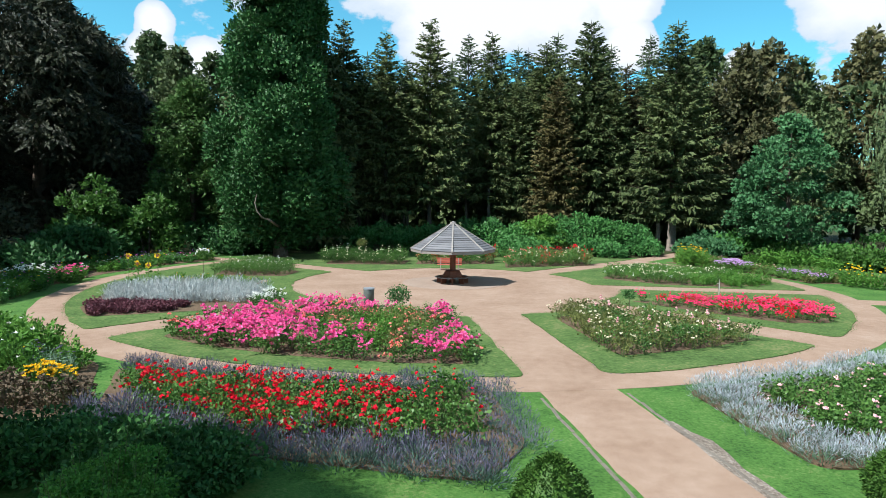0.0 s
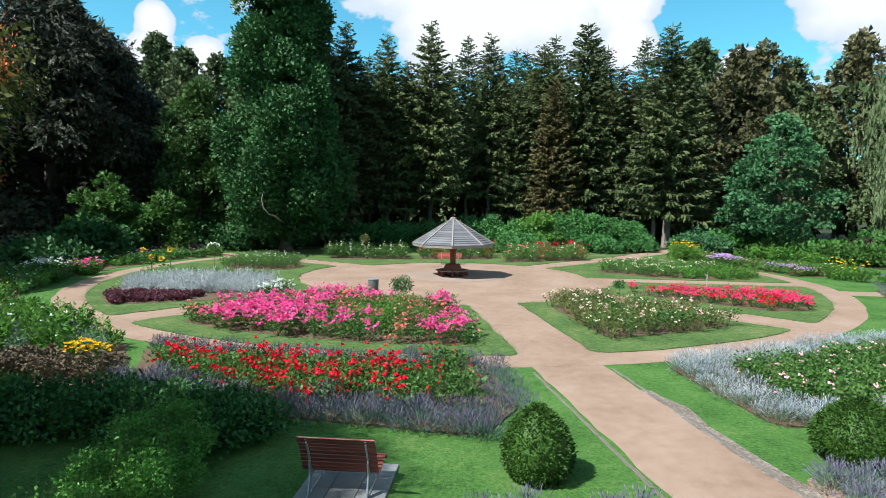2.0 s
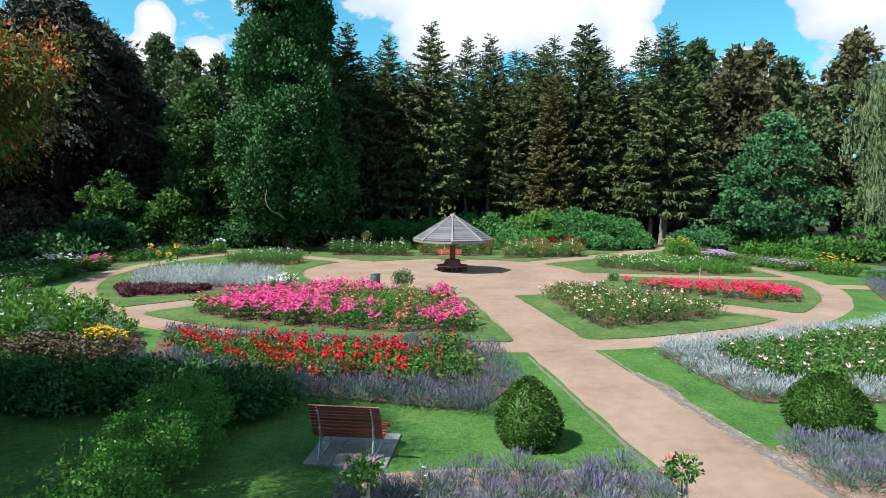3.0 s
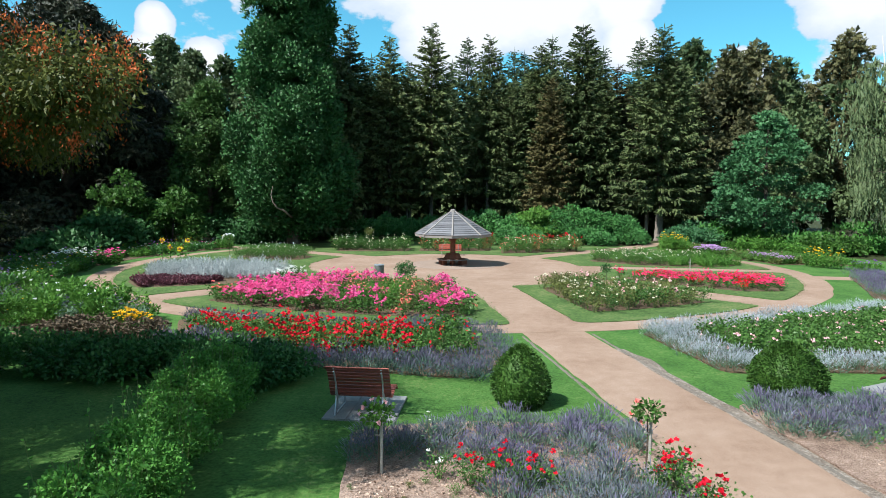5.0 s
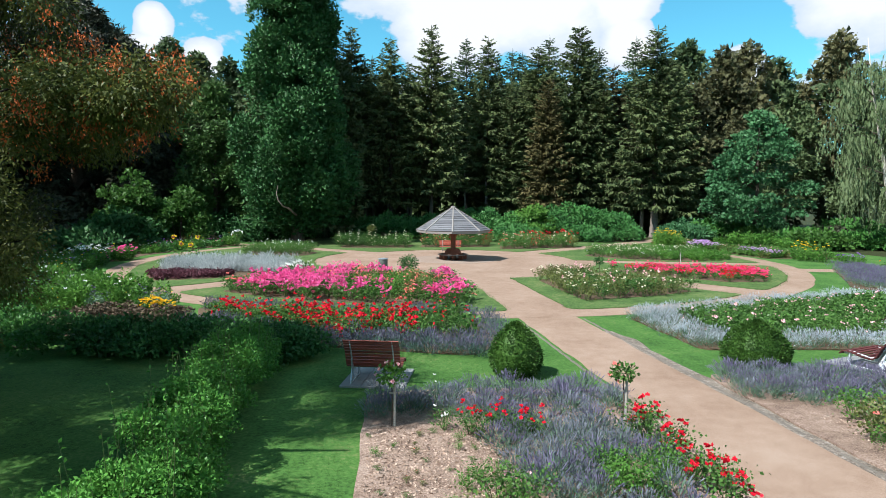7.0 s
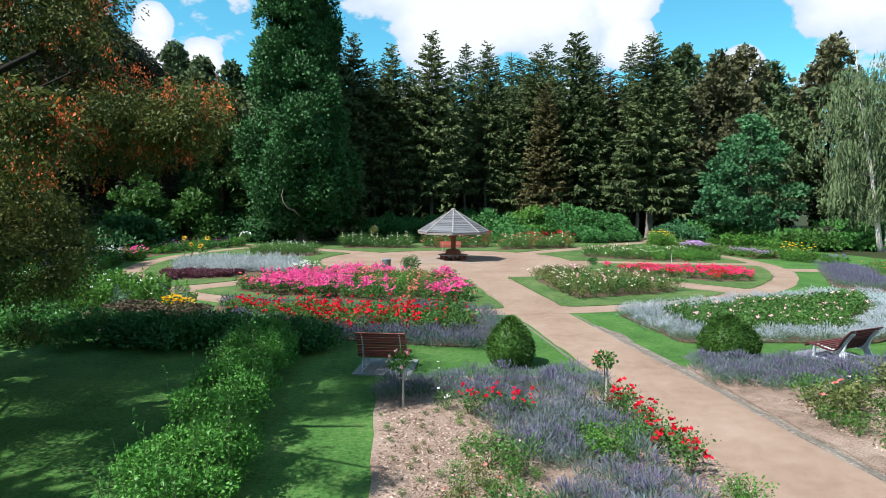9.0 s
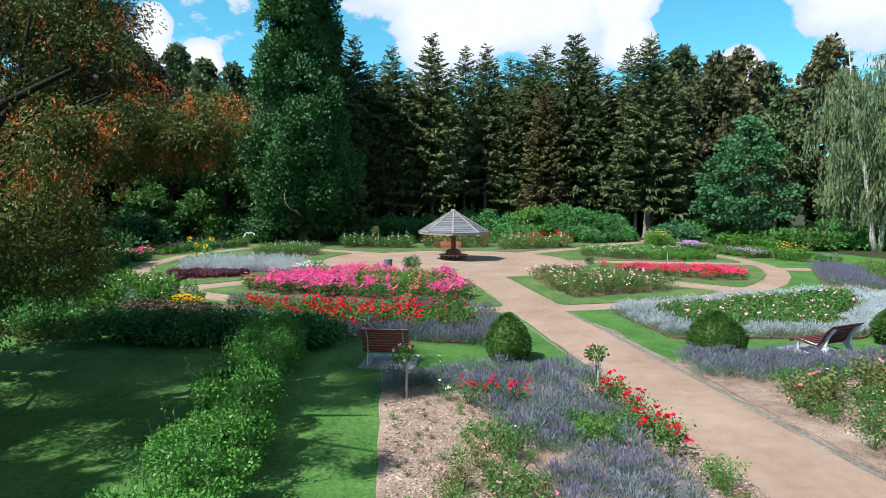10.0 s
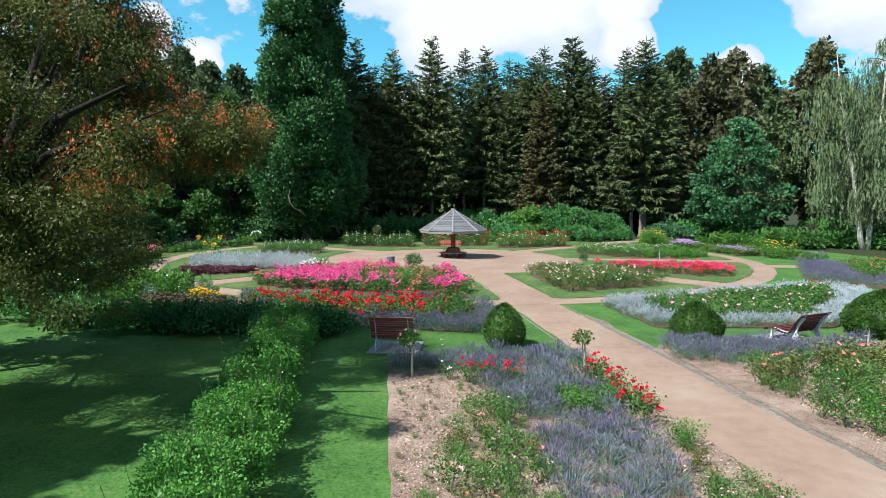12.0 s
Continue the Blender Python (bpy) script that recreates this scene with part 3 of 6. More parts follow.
# ---- plants: one builder for each kind ----
def rose_bush(seed, high, wide, leaf, bloom, blooms, size, label, group, cluster=4, leaf_n=190, leaf_size=0.09, single=False):
    rng = np.random.default_rng(seed)
    ob = thing("rose_bush", Matrix(), label, "rose bush", group)
    canes, tips = Solid(), []
    for k in range(9):
        a, lean = rng.uniform(0, 6.28), rng.uniform(0.15, 1.0)
        h = high * rng.uniform(0.6, 1.0)
        tip = (math.cos(a) * wide * lean, math.sin(a) * wide * lean, h)
        mid = (tip[0] * 0.45, tip[1] * 0.45, h * 0.55)
        canes.tube([(tip[0] * 0.08, tip[1] * 0.08, -0.03), mid, tip], [0.009, 0.007, 0.004], 4, False)
        tips += [np.array(mid) * (1 - s) + np.array(tip) * s for s in (0.0, 0.35, 0.7, 1.0)]
    tagged(part("stems", canes, STEM, ob), kind="stuff")
    tips = np.array(tips)
    P = tips[rng.integers(0, len(tips), leaf_n)] + rng.normal(size=(leaf_n, 3)) * np.array((wide * 0.3, wide * 0.3, high * 0.16))
    P[:, 2] = np.clip(P[:, 2], 0.04, high)
    D = np.c_[P[:, :2] / wide, np.full(leaf_n, 0.25)] + rng.normal(size=(leaf_n, 3)) * 0.6
    part("foliage", quad_mesh("foliage", leaves(P, D, leaf_size, 0.75, rng)), leaf, ob)
    if blooms:
        out = []
        heads = tips[rng.integers(0, len(tips), blooms)] * np.array((1.05, 1.05, 1)) + rng.normal(size=(blooms, 3)) * np.array((wide * 0.25, wide * 0.25, 0.05))
        heads[:, 2] = np.where(rng.uniform(size=blooms) < 0.7, high * rng.uniform(0.85, 1.15, blooms), np.clip(heads[:, 2], high * 0.4, high))
        for h in heads:
            up = unit(np.array((h[0] / wide * 0.5, h[1] / wide * 0.5, 1.0)) + rng.normal(size=3) * 0.25)
            for c in range(rng.integers(max(1, cluster - 2), cluster + 2)):
                at = h + rng.normal(size=3) * size * 0.8 * (c > 0)
                n = 6
                ang = np.linspace(0, 2 * math.pi, n, endpoint=False) + rng.uniform(0, 6)
                s = unit(np.cross(up, np.array((0.2, 0.9, 0.1))))
                w = np.cross(up, s)
                lift = np.where(np.arange(n) % 3 < 2, 0.4, 1.3)[:, None]
                d = np.cos(ang)[:, None] * s + np.sin(ang)[:, None] * w + up * lift
                out.append(leaves(np.repeat(at[None], n, 0), d, size * 0.62, 0.95, rng, -0.1))
        if single:
            for V in out:
                part("bloom", quad_mesh("bloom", V), bloom, ob)
        else:
            tagged(part("blooms", quad_mesh("blooms", np.concatenate(out)), bloom, ob), kind="stuff")
    return ob


def lavender(seed, high, wide, leaf, bloom, spikes, label, group, name="lavender_plant", category="lavender", leaf_n=110):
    rng = np.random.default_rng(seed)
    ob = thing(name, Matrix(), label, category, group)
    d = ball_points(leaf_n, rng, 0.02)
    P = d * np.array((wide * 0.75, wide * 0.75, high * 0.5)) * rng.uniform(0.45, 1.0, (len(d), 1))
    part("foliage", quad_mesh("foliage", leaves(P, d + np.array((0, 0, 0.9)), high * 0.2, 0.16, rng)), leaf, ob)
    d = unit(ball_points(spikes, rng, 0.25) * np.array((0.5, 0.5, 1.0)))
    base = d * np.array((wide, wide, high * 0.62)) * rng.uniform(0.55, 1.0, (len(d), 1))
    sway = d + rng.normal(size=d.shape) * 0.16
    V = [leaves(base, sway, high * 0.3, 0.03, rng, 0.03), leaves(base + unit(sway) * high * 0.17, sway, high * 0.17, 0.16, rng, 0.03)]
    tagged(part("flower_spikes", quad_mesh("flower_spikes", np.concatenate(V)), bloom, ob), kind="stuff")
    return ob


def perennial(seed, high, wide, leaf, bloom, heads, size, label, group, name="perennial_clump", leaf_n=200, slim=0.3, leaf_size=0.16, spread=0.75):
    """A clump of upright stems with narrow leaves and flower heads on top."""
    rng = np.random.default_rng(seed)
    ob = thing(name, Matrix(), label, "flowers", group)
    n = leaf_n
    a, r = rng.uniform(0, 6.283, n), wide * np.sqrt(rng.uniform(0, 1, n))
    z = high * rng.uniform(0.02, 0.9, n) * (1 - 0.35 * r / wide)
    lean = 0.6 + 0.5 * z / high
    P = np.c_[np.cos(a) * r * lean, np.sin(a) * r * lean, z]
    D = np.c_[np.cos(a), np.sin(a), np.full(n, spread)] + rng.normal(size=(n, 3)) * 0.5
    part("foliage", quad_mesh("foliage", leaves(P, D, leaf_size, slim, rng)), leaf, ob)
    if heads:
        out, stems = [], Solid()
        for k in range(heads):
            a, r = rng.uniform(0, 6.283), wide * math.sqrt(rng.uniform(0, 1)) * 0.95
            at = np.array((math.cos(a) * r, math.sin(a) * r, high * rng.uniform(0.78, 1.1) * (1 - 0.25 * (r / wide) ** 2)))
            stems.tube([(at[0] * 0.6, at[1] * 0.6, -0.02), tuple(at)], [0.006, 0.004], 3, False)
            m = 9
            ang = np.linspace(0, 2 * math.pi, m, endpoint=False)
            d = np.c_[np.cos(ang), np.sin(ang), rng.uniform(0.1, 0.8, m)]
            out.append(leaves(np.repeat(at[None], m, 0), d, size, 0.6, rng, 0.1))
        tagged(part("stems", stems, STEM, ob), kind="stuff")
        tagged(part("blooms", quad_mesh("blooms", np.concatenate(out)), bloom, ob), kind="stuff")
    return ob


def plant_bed(kinds, poly, gap, seed, z=0.05, weights=None, low=0.8, top=1.2, skip=()):
    """Fills a polygon with copies of the kinds; the first ones take the kinds' own places."""
    rng = np.random.default_rng(seed)
    used = set()
    for x, y in scatter(poly, gap, rng):
        if any((x - a) ** 2 + (y - b) ** 2 < r * r for a, b, r in skip):
            continue
        k = int(rng.choice(len(kinds), p=weights))
        m = place(x, y, z, rng.uniform(0, 6.28), rng.uniform(low, top))
        if k in used:
            copy_thing(kinds[k], m)
        else:
            kinds[k].matrix_basis = m
            used.add(k)
    discard([ob for k, ob in enumerate(kinds) if k not in used])


def plant_mass(kinds, poly, gap, seed, name, label, category, z=0.05, weights=None, low=0.8, top=1.2, skip=()):
    """Fills a polygon with so many plants that nobody could count them: one thing, its foliage and its flowers joined."""
    rng = np.random.default_rng(seed)
    data = []
    for ob in kinds:
        parts = {}
        for o in ob.children_recursive:
            me = o.data
            v = np.empty(len(me.vertices) * 3)
            me.vertices.foreach_get("co", v)
            idx = np.empty(len(me.loops), dtype=np.int32)
            me.loops.foreach_get("vertex_index", idx)
            parts[o.name.split(".")[0], me.materials[0].name] = v.reshape(-1, 3)[idx].reshape(-1, 4, 3)
        data.append(parts)
    joined = {}
    for x, y in scatter(poly, gap, rng):
        if any((x - a) ** 2 + (y - b) ** 2 < r * r for a, b, r in skip):
            continue
        k = int(rng.choice(len(kinds), p=weights))
        a, s = rng.uniform(0, 6.28), rng.uniform(low, top)
        turn = np.array(((math.cos(a), -math.sin(a), 0), (math.sin(a), math.cos(a), 0), (0, 0, 1.0))) * s
        for key, V in data[k].items():
            joined.setdefault(key, []).append(V @ turn.T + np.array((x, y, z)))
    mass = thing(name, Matrix(), label, category, "", "stuff")
    for (pname, mname), vs in joined.items():
        tagged(part(pname, quad_mesh(pname, np.concatenate(vs)), bpy.data.materials[mname], mass), kind="stuff")
    discard(kinds)
    return mass


def discard(kinds):
    for ob in kinds:
        for o in (*ob.children_recursive, ob):
            bpy.data.objects.remove(o)


def tree(name, seed, m, label, blobs, leaf, bark, per_m2, size, width, trunk_r, top, droop=0.25, lean=(0, 0), limbs=14, bare=0.0, floor=-0.6, group="", shell=(0.62, 1.06), outward=1.0):
    """A tree: tapered trunk, limbs out to the clumps of the crown, and leaves on every clump."""
    rng = np.random.default_rng(seed)
    ob = thing(name, m, label, "tree", group)
    wood = Solid()
    spine = [Vector((lean[0] * t + 0.12 * math.sin(5 * t + seed) * top * 0.06, lean[1] * t, top * t - 0.1)) for t in (0, 0.02, 0.1, 0.25, 0.45, 0.7, 0.9, 1.0)]
    wood.tube(spine, [trunk_r * k for k in (1.5, 1.15, 0.95, 0.82, 0.62, 0.36, 0.15, 0.05)], 10)
    for i in rng.permutation(len(blobs))[:limbs]:
        c = Vector(blobs[i][:3])
        t = max(0.1, min(0.85, (c.z - blobs[i][4] * 0.7) / top * 0.8))
        s = spine[0].lerp(spine[-1], t)
        s = Vector((lean[0] * t, lean[1] * t, top * t))
        mid = s.lerp(c, 0.5) + Vector((0, 0, 0.12 * (c - s).length))
        r = trunk_r * 0.34 * (1 - 0.6 * t)
        limb = Solid()
        limb.tube([s, mid, c], [r, r * 0.7, r * 0.25], 6)
        part("limb", limb.mesh("limb", True), bark, ob)
    part("trunk", wood.mesh("trunk", True), bark, ob)
    part("crown", quad_mesh("crown", clump_leaves(blobs, per_m2, size, width, rng, droop, floor=floor, shell=shell, outward=outward)), leaf, ob)
    return ob


def crown_blobs(seed, n, profile, z0, z1, r0, r1, flat=0.75, inner=0.55):
    """Clumps spread through a crown whose radius at the height share t is profile(t)."""
    rng = np.random.default_rng(seed)
    out = []
    for k in range(n):
        t = (k + rng.uniform(0, 1)) / n
        a, big = rng.uniform(0, 6.283), profile(t)
        r = big * math.sqrt(rng.uniform(inner ** 2, 1.0))
        b = rng.uniform(r0, r1) * (0.6 + 0.4 * big / max(profile(0.3), 0.1))
        r = max(0.0, r - b * 0.6)
        out.append((r * math.cos(a), r * math.sin(a), z0 + (z1 - z0) * t, b, b * flat))
    return out


def spruce(seed, high, wide, needles, label, bare=0.1, group="spruces at the edge of the wood", dense=9):
    """Whorls of sagging boughs, each with sprays to both sides and curtains below, thick with twigs near the trunk."""
    rng = np.random.default_rng(seed)
    ob = thing("spruce", Matrix(), label, "spruce tree", group)
    wood = Solid()
    wood.tube([(0, 0, -0.2), (0, 0, 0.4), (0.05, 0, high * 0.3), (0, 0.05, high * 0.7), (0, 0, high)], [0.42, 0.32, 0.26, 0.13, 0.02], 9)
    quads, z = [], high * bare
    while z < high * 0.985:
        t = z / high
        reach = wide * ((1 - t) ** 0.66 + 0.015) * (0.75 + 0.25 * min(1, (t - bare) * 6 + 0.3))
        twist = rng.uniform(0, 6.283)
        n = dense if t < 0.75 else dense - 2
        for k in range(n):
            a = twist + 6.283 * k / n + rng.normal() * 0.12
            lift = rng.normal() * 0.34
            ln = reach * rng.uniform(0.7, 1.08)
            sag = rng.uniform(0.36, 0.58) * (1 - 0.75 * t)
            out = np.array((math.cos(a), math.sin(a), 0.0))
            steps = max(3, int(ln / (0.24 + 0.2 * (1 - t))))
            s = np.linspace(0.15, 1.0, steps)[:, None]
            up = 0.22 * t
            pts = out * s * ln + np.array((0, 0, 1.0)) * (z + lift + ln * (-sag * s + 0.2 * s ** 3 + up * s))
            if t < 0.9 and k % 3 == 0:
                wood.tube([(0, 0, z), tuple(pts[steps // 2]), tuple(pts[-1])], [0.035 * (1 - t) + 0.012, 0.02, 0.006], 3, False)
            side = np.array((-out[1], out[0], 0))
            for sg in (-1, 1):
                d = out * 0.75 + side * sg * rng.uniform(0.35, 0.85, (steps, 1)) + np.array((0, 0, -0.5 + 0.6 * t)) + rng.normal(size=(steps, 3)) * 0.12
                quads.append(leaves(pts, d, 0.42 + 0.6 * (1 - t) ** 0.6 * min(1, ln / 2), 0.38, rng, 0.2))
            d = out * 0.3 + np.array((0, 0, -1.0 + 0.75 * t)) + rng.normal(size=(steps, 3)) * 0.2
            quads.append(leaves(pts, d, 0.3 + 0.75 * (1 - t), 0.4, rng, 0.15))
            quads.append(leaves(pts[-1:], out[None] + np.array((0, 0, 0.05)), 0.4 + 0.6 * (1 - t), 0.3, rng, 0.0))
        m = 5 + int(5 * (1 - t))
        a = rng.uniform(0, 6.283, m)
        P = np.c_[np.cos(a), np.sin(a), np.zeros(m)] * (reach * rng.uniform(0.0, 0.4, (m, 1))) + np.array((0, 0, z))
        quads.append(leaves(P, np.c_[rng.normal(size=(m, 2)) * 0.5, np.full(m, -1.0 + 1.6 * (t > 0.8))], 0.3 + 1.3 * (1 - t), 0.7, rng, 0.1))
        z += rng.uniform(0.72, 0.98) * (0.5 + 0.6 * (1 - t))
    quads.append(leaves(np.array([(0, 0, high - 0.6)] * 3), np.array([(0.05, 0, 1), (0, 0.05, 1), (-0.03, 0, 1)]), 1.0, 0.12, rng, 0.0))
    part("trunk", wood.mesh("trunk", True), BARK, ob)
    part("crown", quad_mesh("crown", np.concatenate(quads)), needles, ob)
    return ob

# ---- the wood round the garden ----
FIR = "tall dark green spruce at the edge of the wood"
kinds = [spruce(11, 28.0, 6.3, SPRUCE, FIR, 0.25, dense=11), spruce(12, 28.0, 5.8, SPRUCE, FIR, 0.2, dense=11), spruce(13, 28.0, 7.4, SPRUCE, FIR, 0.06, dense=12),
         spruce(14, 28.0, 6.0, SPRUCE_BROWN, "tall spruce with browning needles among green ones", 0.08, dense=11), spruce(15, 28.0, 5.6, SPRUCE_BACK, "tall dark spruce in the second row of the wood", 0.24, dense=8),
         spruce(16, 28.0, 7.4, SPRUCE, "broad spruce with a bare pale lower trunk", 0.19, dense=12)]
TALL = [  # x, y, height, kind
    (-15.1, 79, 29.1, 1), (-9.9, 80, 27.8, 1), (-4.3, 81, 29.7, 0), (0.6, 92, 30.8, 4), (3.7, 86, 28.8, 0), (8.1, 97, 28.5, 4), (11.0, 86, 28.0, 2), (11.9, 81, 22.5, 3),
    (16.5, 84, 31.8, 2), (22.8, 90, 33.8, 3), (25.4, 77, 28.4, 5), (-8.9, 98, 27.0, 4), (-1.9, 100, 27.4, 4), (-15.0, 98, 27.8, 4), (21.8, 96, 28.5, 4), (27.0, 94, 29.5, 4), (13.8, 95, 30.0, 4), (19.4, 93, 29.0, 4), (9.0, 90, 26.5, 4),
    # (-23, 77) and (-20.5, 73.5): hidden by the oak, added to shade the left spruces
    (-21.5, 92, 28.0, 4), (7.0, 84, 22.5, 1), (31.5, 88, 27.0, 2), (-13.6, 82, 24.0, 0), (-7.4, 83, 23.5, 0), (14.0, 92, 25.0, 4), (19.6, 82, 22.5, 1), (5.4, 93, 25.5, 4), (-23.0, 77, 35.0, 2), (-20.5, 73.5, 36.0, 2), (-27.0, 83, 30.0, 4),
]
rng = np.random.default_rng(5)
used = set()
for x, y, h, k in TALL:
    m = place(x, y, 0, rng.uniform(0, 6.28), h / 29.2)
    if k in used:
        copy_thing(kinds[k], m)
    else:
        kinds[k].matrix_basis = m
        used.add(k)

# the tall columnar oak
blobs = crown_blobs(21, 215, lambda t: 6.9 * (1 - t) ** 0.42 * min(1.0, 0.72 + 1.9 * t) + 0.3, 2.7, 34.5, 1.1, 1.9, 1.25, 0.6)
blobs += crown_blobs(27, 70, lambda t: 4.2 * (1 - 0.6 * t), 1.8, 24.0, 1.3, 1.8, 1.2, 0.0)
oak = tree("columnar_oak", 21, place(-18.3, 61.5), "tall dense columnar oak with dark green leaves", blobs, OAK, BARK, 15, 0.4, 0.62, 0.62, 31, -0.5, limbs=26)

snag = Solid()
snag.tube([(0.1, -6.9, 6.3), (-0.05, -7.0, 5.5), (0.15, -7.1, 4.8), (0.6, -7.0, 4.2), (1.0, -6.5, 4.0), (0.6, -2.0, 3.2)], [0.02, 0.04, 0.06, 0.08, 0.09, 0.12], 7)
part("dead_limb", snag.mesh("dead_limb", True), TRUNK_GREY, oak, "bleached dead limb")

# the round tree beside it and the bright shrubs before it
blobs = crown_blobs(22, 60, lambda t: 5.6 * math.sin(math.pi * min(1, 0.22 + 0.78 * t)) ** 0.7 + 0.2, 2.0, 19.6, 1.5, 2.3, 0.8)
tree("round_lime_tree", 22, place(-29.9, 68.5, 0, 0, 0.93), "round-crowned broadleaf tree with mid-green leaves", blobs, ROUND, BARK, 10, 0.45, 0.7, 0.4, 17)

# the great dark beech with hanging twigs
blobs = crown_blobs(23, 190, lambda t: 11.5 * math.sin(math.pi * min(1, 0.3 + 0.72 * t)) ** 0.6 + 0.2, 3.0, 28.5, 1.6, 2.6, 0.7, 0.62)
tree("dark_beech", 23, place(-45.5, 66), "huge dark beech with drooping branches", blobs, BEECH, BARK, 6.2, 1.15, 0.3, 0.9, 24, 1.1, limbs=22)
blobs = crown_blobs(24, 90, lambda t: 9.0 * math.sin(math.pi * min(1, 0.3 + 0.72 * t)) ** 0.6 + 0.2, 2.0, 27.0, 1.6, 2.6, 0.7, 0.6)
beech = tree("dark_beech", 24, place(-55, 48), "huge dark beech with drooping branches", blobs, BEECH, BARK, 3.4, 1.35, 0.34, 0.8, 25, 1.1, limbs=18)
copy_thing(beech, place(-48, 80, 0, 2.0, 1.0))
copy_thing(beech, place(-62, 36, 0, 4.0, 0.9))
# unseen beech, added so its shadow falls on the western shrubs
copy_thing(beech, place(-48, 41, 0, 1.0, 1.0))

# far broadleaf trees
FAR = "broadleaf tree in the wood round the garden"
far_kinds = []
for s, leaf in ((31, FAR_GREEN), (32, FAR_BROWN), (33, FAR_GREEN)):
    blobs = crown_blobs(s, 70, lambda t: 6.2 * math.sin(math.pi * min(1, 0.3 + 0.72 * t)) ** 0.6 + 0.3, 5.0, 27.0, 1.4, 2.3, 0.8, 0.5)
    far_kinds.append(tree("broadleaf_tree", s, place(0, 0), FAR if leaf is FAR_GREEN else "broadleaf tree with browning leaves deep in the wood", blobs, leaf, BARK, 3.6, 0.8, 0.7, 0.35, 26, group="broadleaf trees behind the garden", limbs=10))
FAR_TREES = [  # x, y, height, kind
    (12.5, 112, 29.0, 0), (17.4, 108, 27.0, 2), (37.3, 101, 31.5, 0), (41.0, 95, 29.5, 1), (47.7, 101, 30.5, 1), (33.0, 98, 30.0, 2), (54.4, 105, 31.8, 2), (59.0, 95, 30.8, 1), (34.8, 90, 22.0, 1), (48.2, 88, 22.8, 2),
    # (-19.6, 71.5) and (-18.5, 75): hidden by the oak, added to shade the spruces
    (-48.8, 98, 31.5, 0), (-40.5, 102, 31.5, 2), (-33.0, 104, 31.0, 0), (-25.0, 108, 28.0, 2), (66, 85, 29, 2), (60, 74, 25, 0), (72, 70, 28, 1), (54, 80, 20, 0), (-26, 90, 24, 2), (-40, 88, 27, 0), (-52, 86, 28, 2), (29, 104, 25, 0), (3, 108, 25.5, 2), (-3.5, 106, 25, 0), (-8.5, 104, 25.5, 2), (-13.5, 106, 27, 0), (7.5, 106, 24.5, 1), (22, 104, 25.5, 0), (-19.6, 71.5, 32.5, 0), (-18.5, 75, 28.0, 2),
]
used = set()
for x, y, h, k in FAR_TREES:
    m = place(x, y, 0, rng.uniform(0, 6.28), h / 28.5)
    if k in used:
        copy_thing(far_kinds[k], m)
    else:
        far_kinds[k].matrix_basis = m
        used.add(k)

# the maple on the east side
blobs = crown_blobs(25, 80, lambda t: 7.6 * (1 - t) ** 0.6 * min(1, 0.55 + 2.5 * t) + 0.2, 1.6, 15.0, 1.1, 1.9, 0.36, 0.6)
tree("young_maple", 25, place(34.3, 67), "broad green maple with layered branches", blobs, MAPLE, BARK, 12, 0.4, 0.75, 0.3, 14)

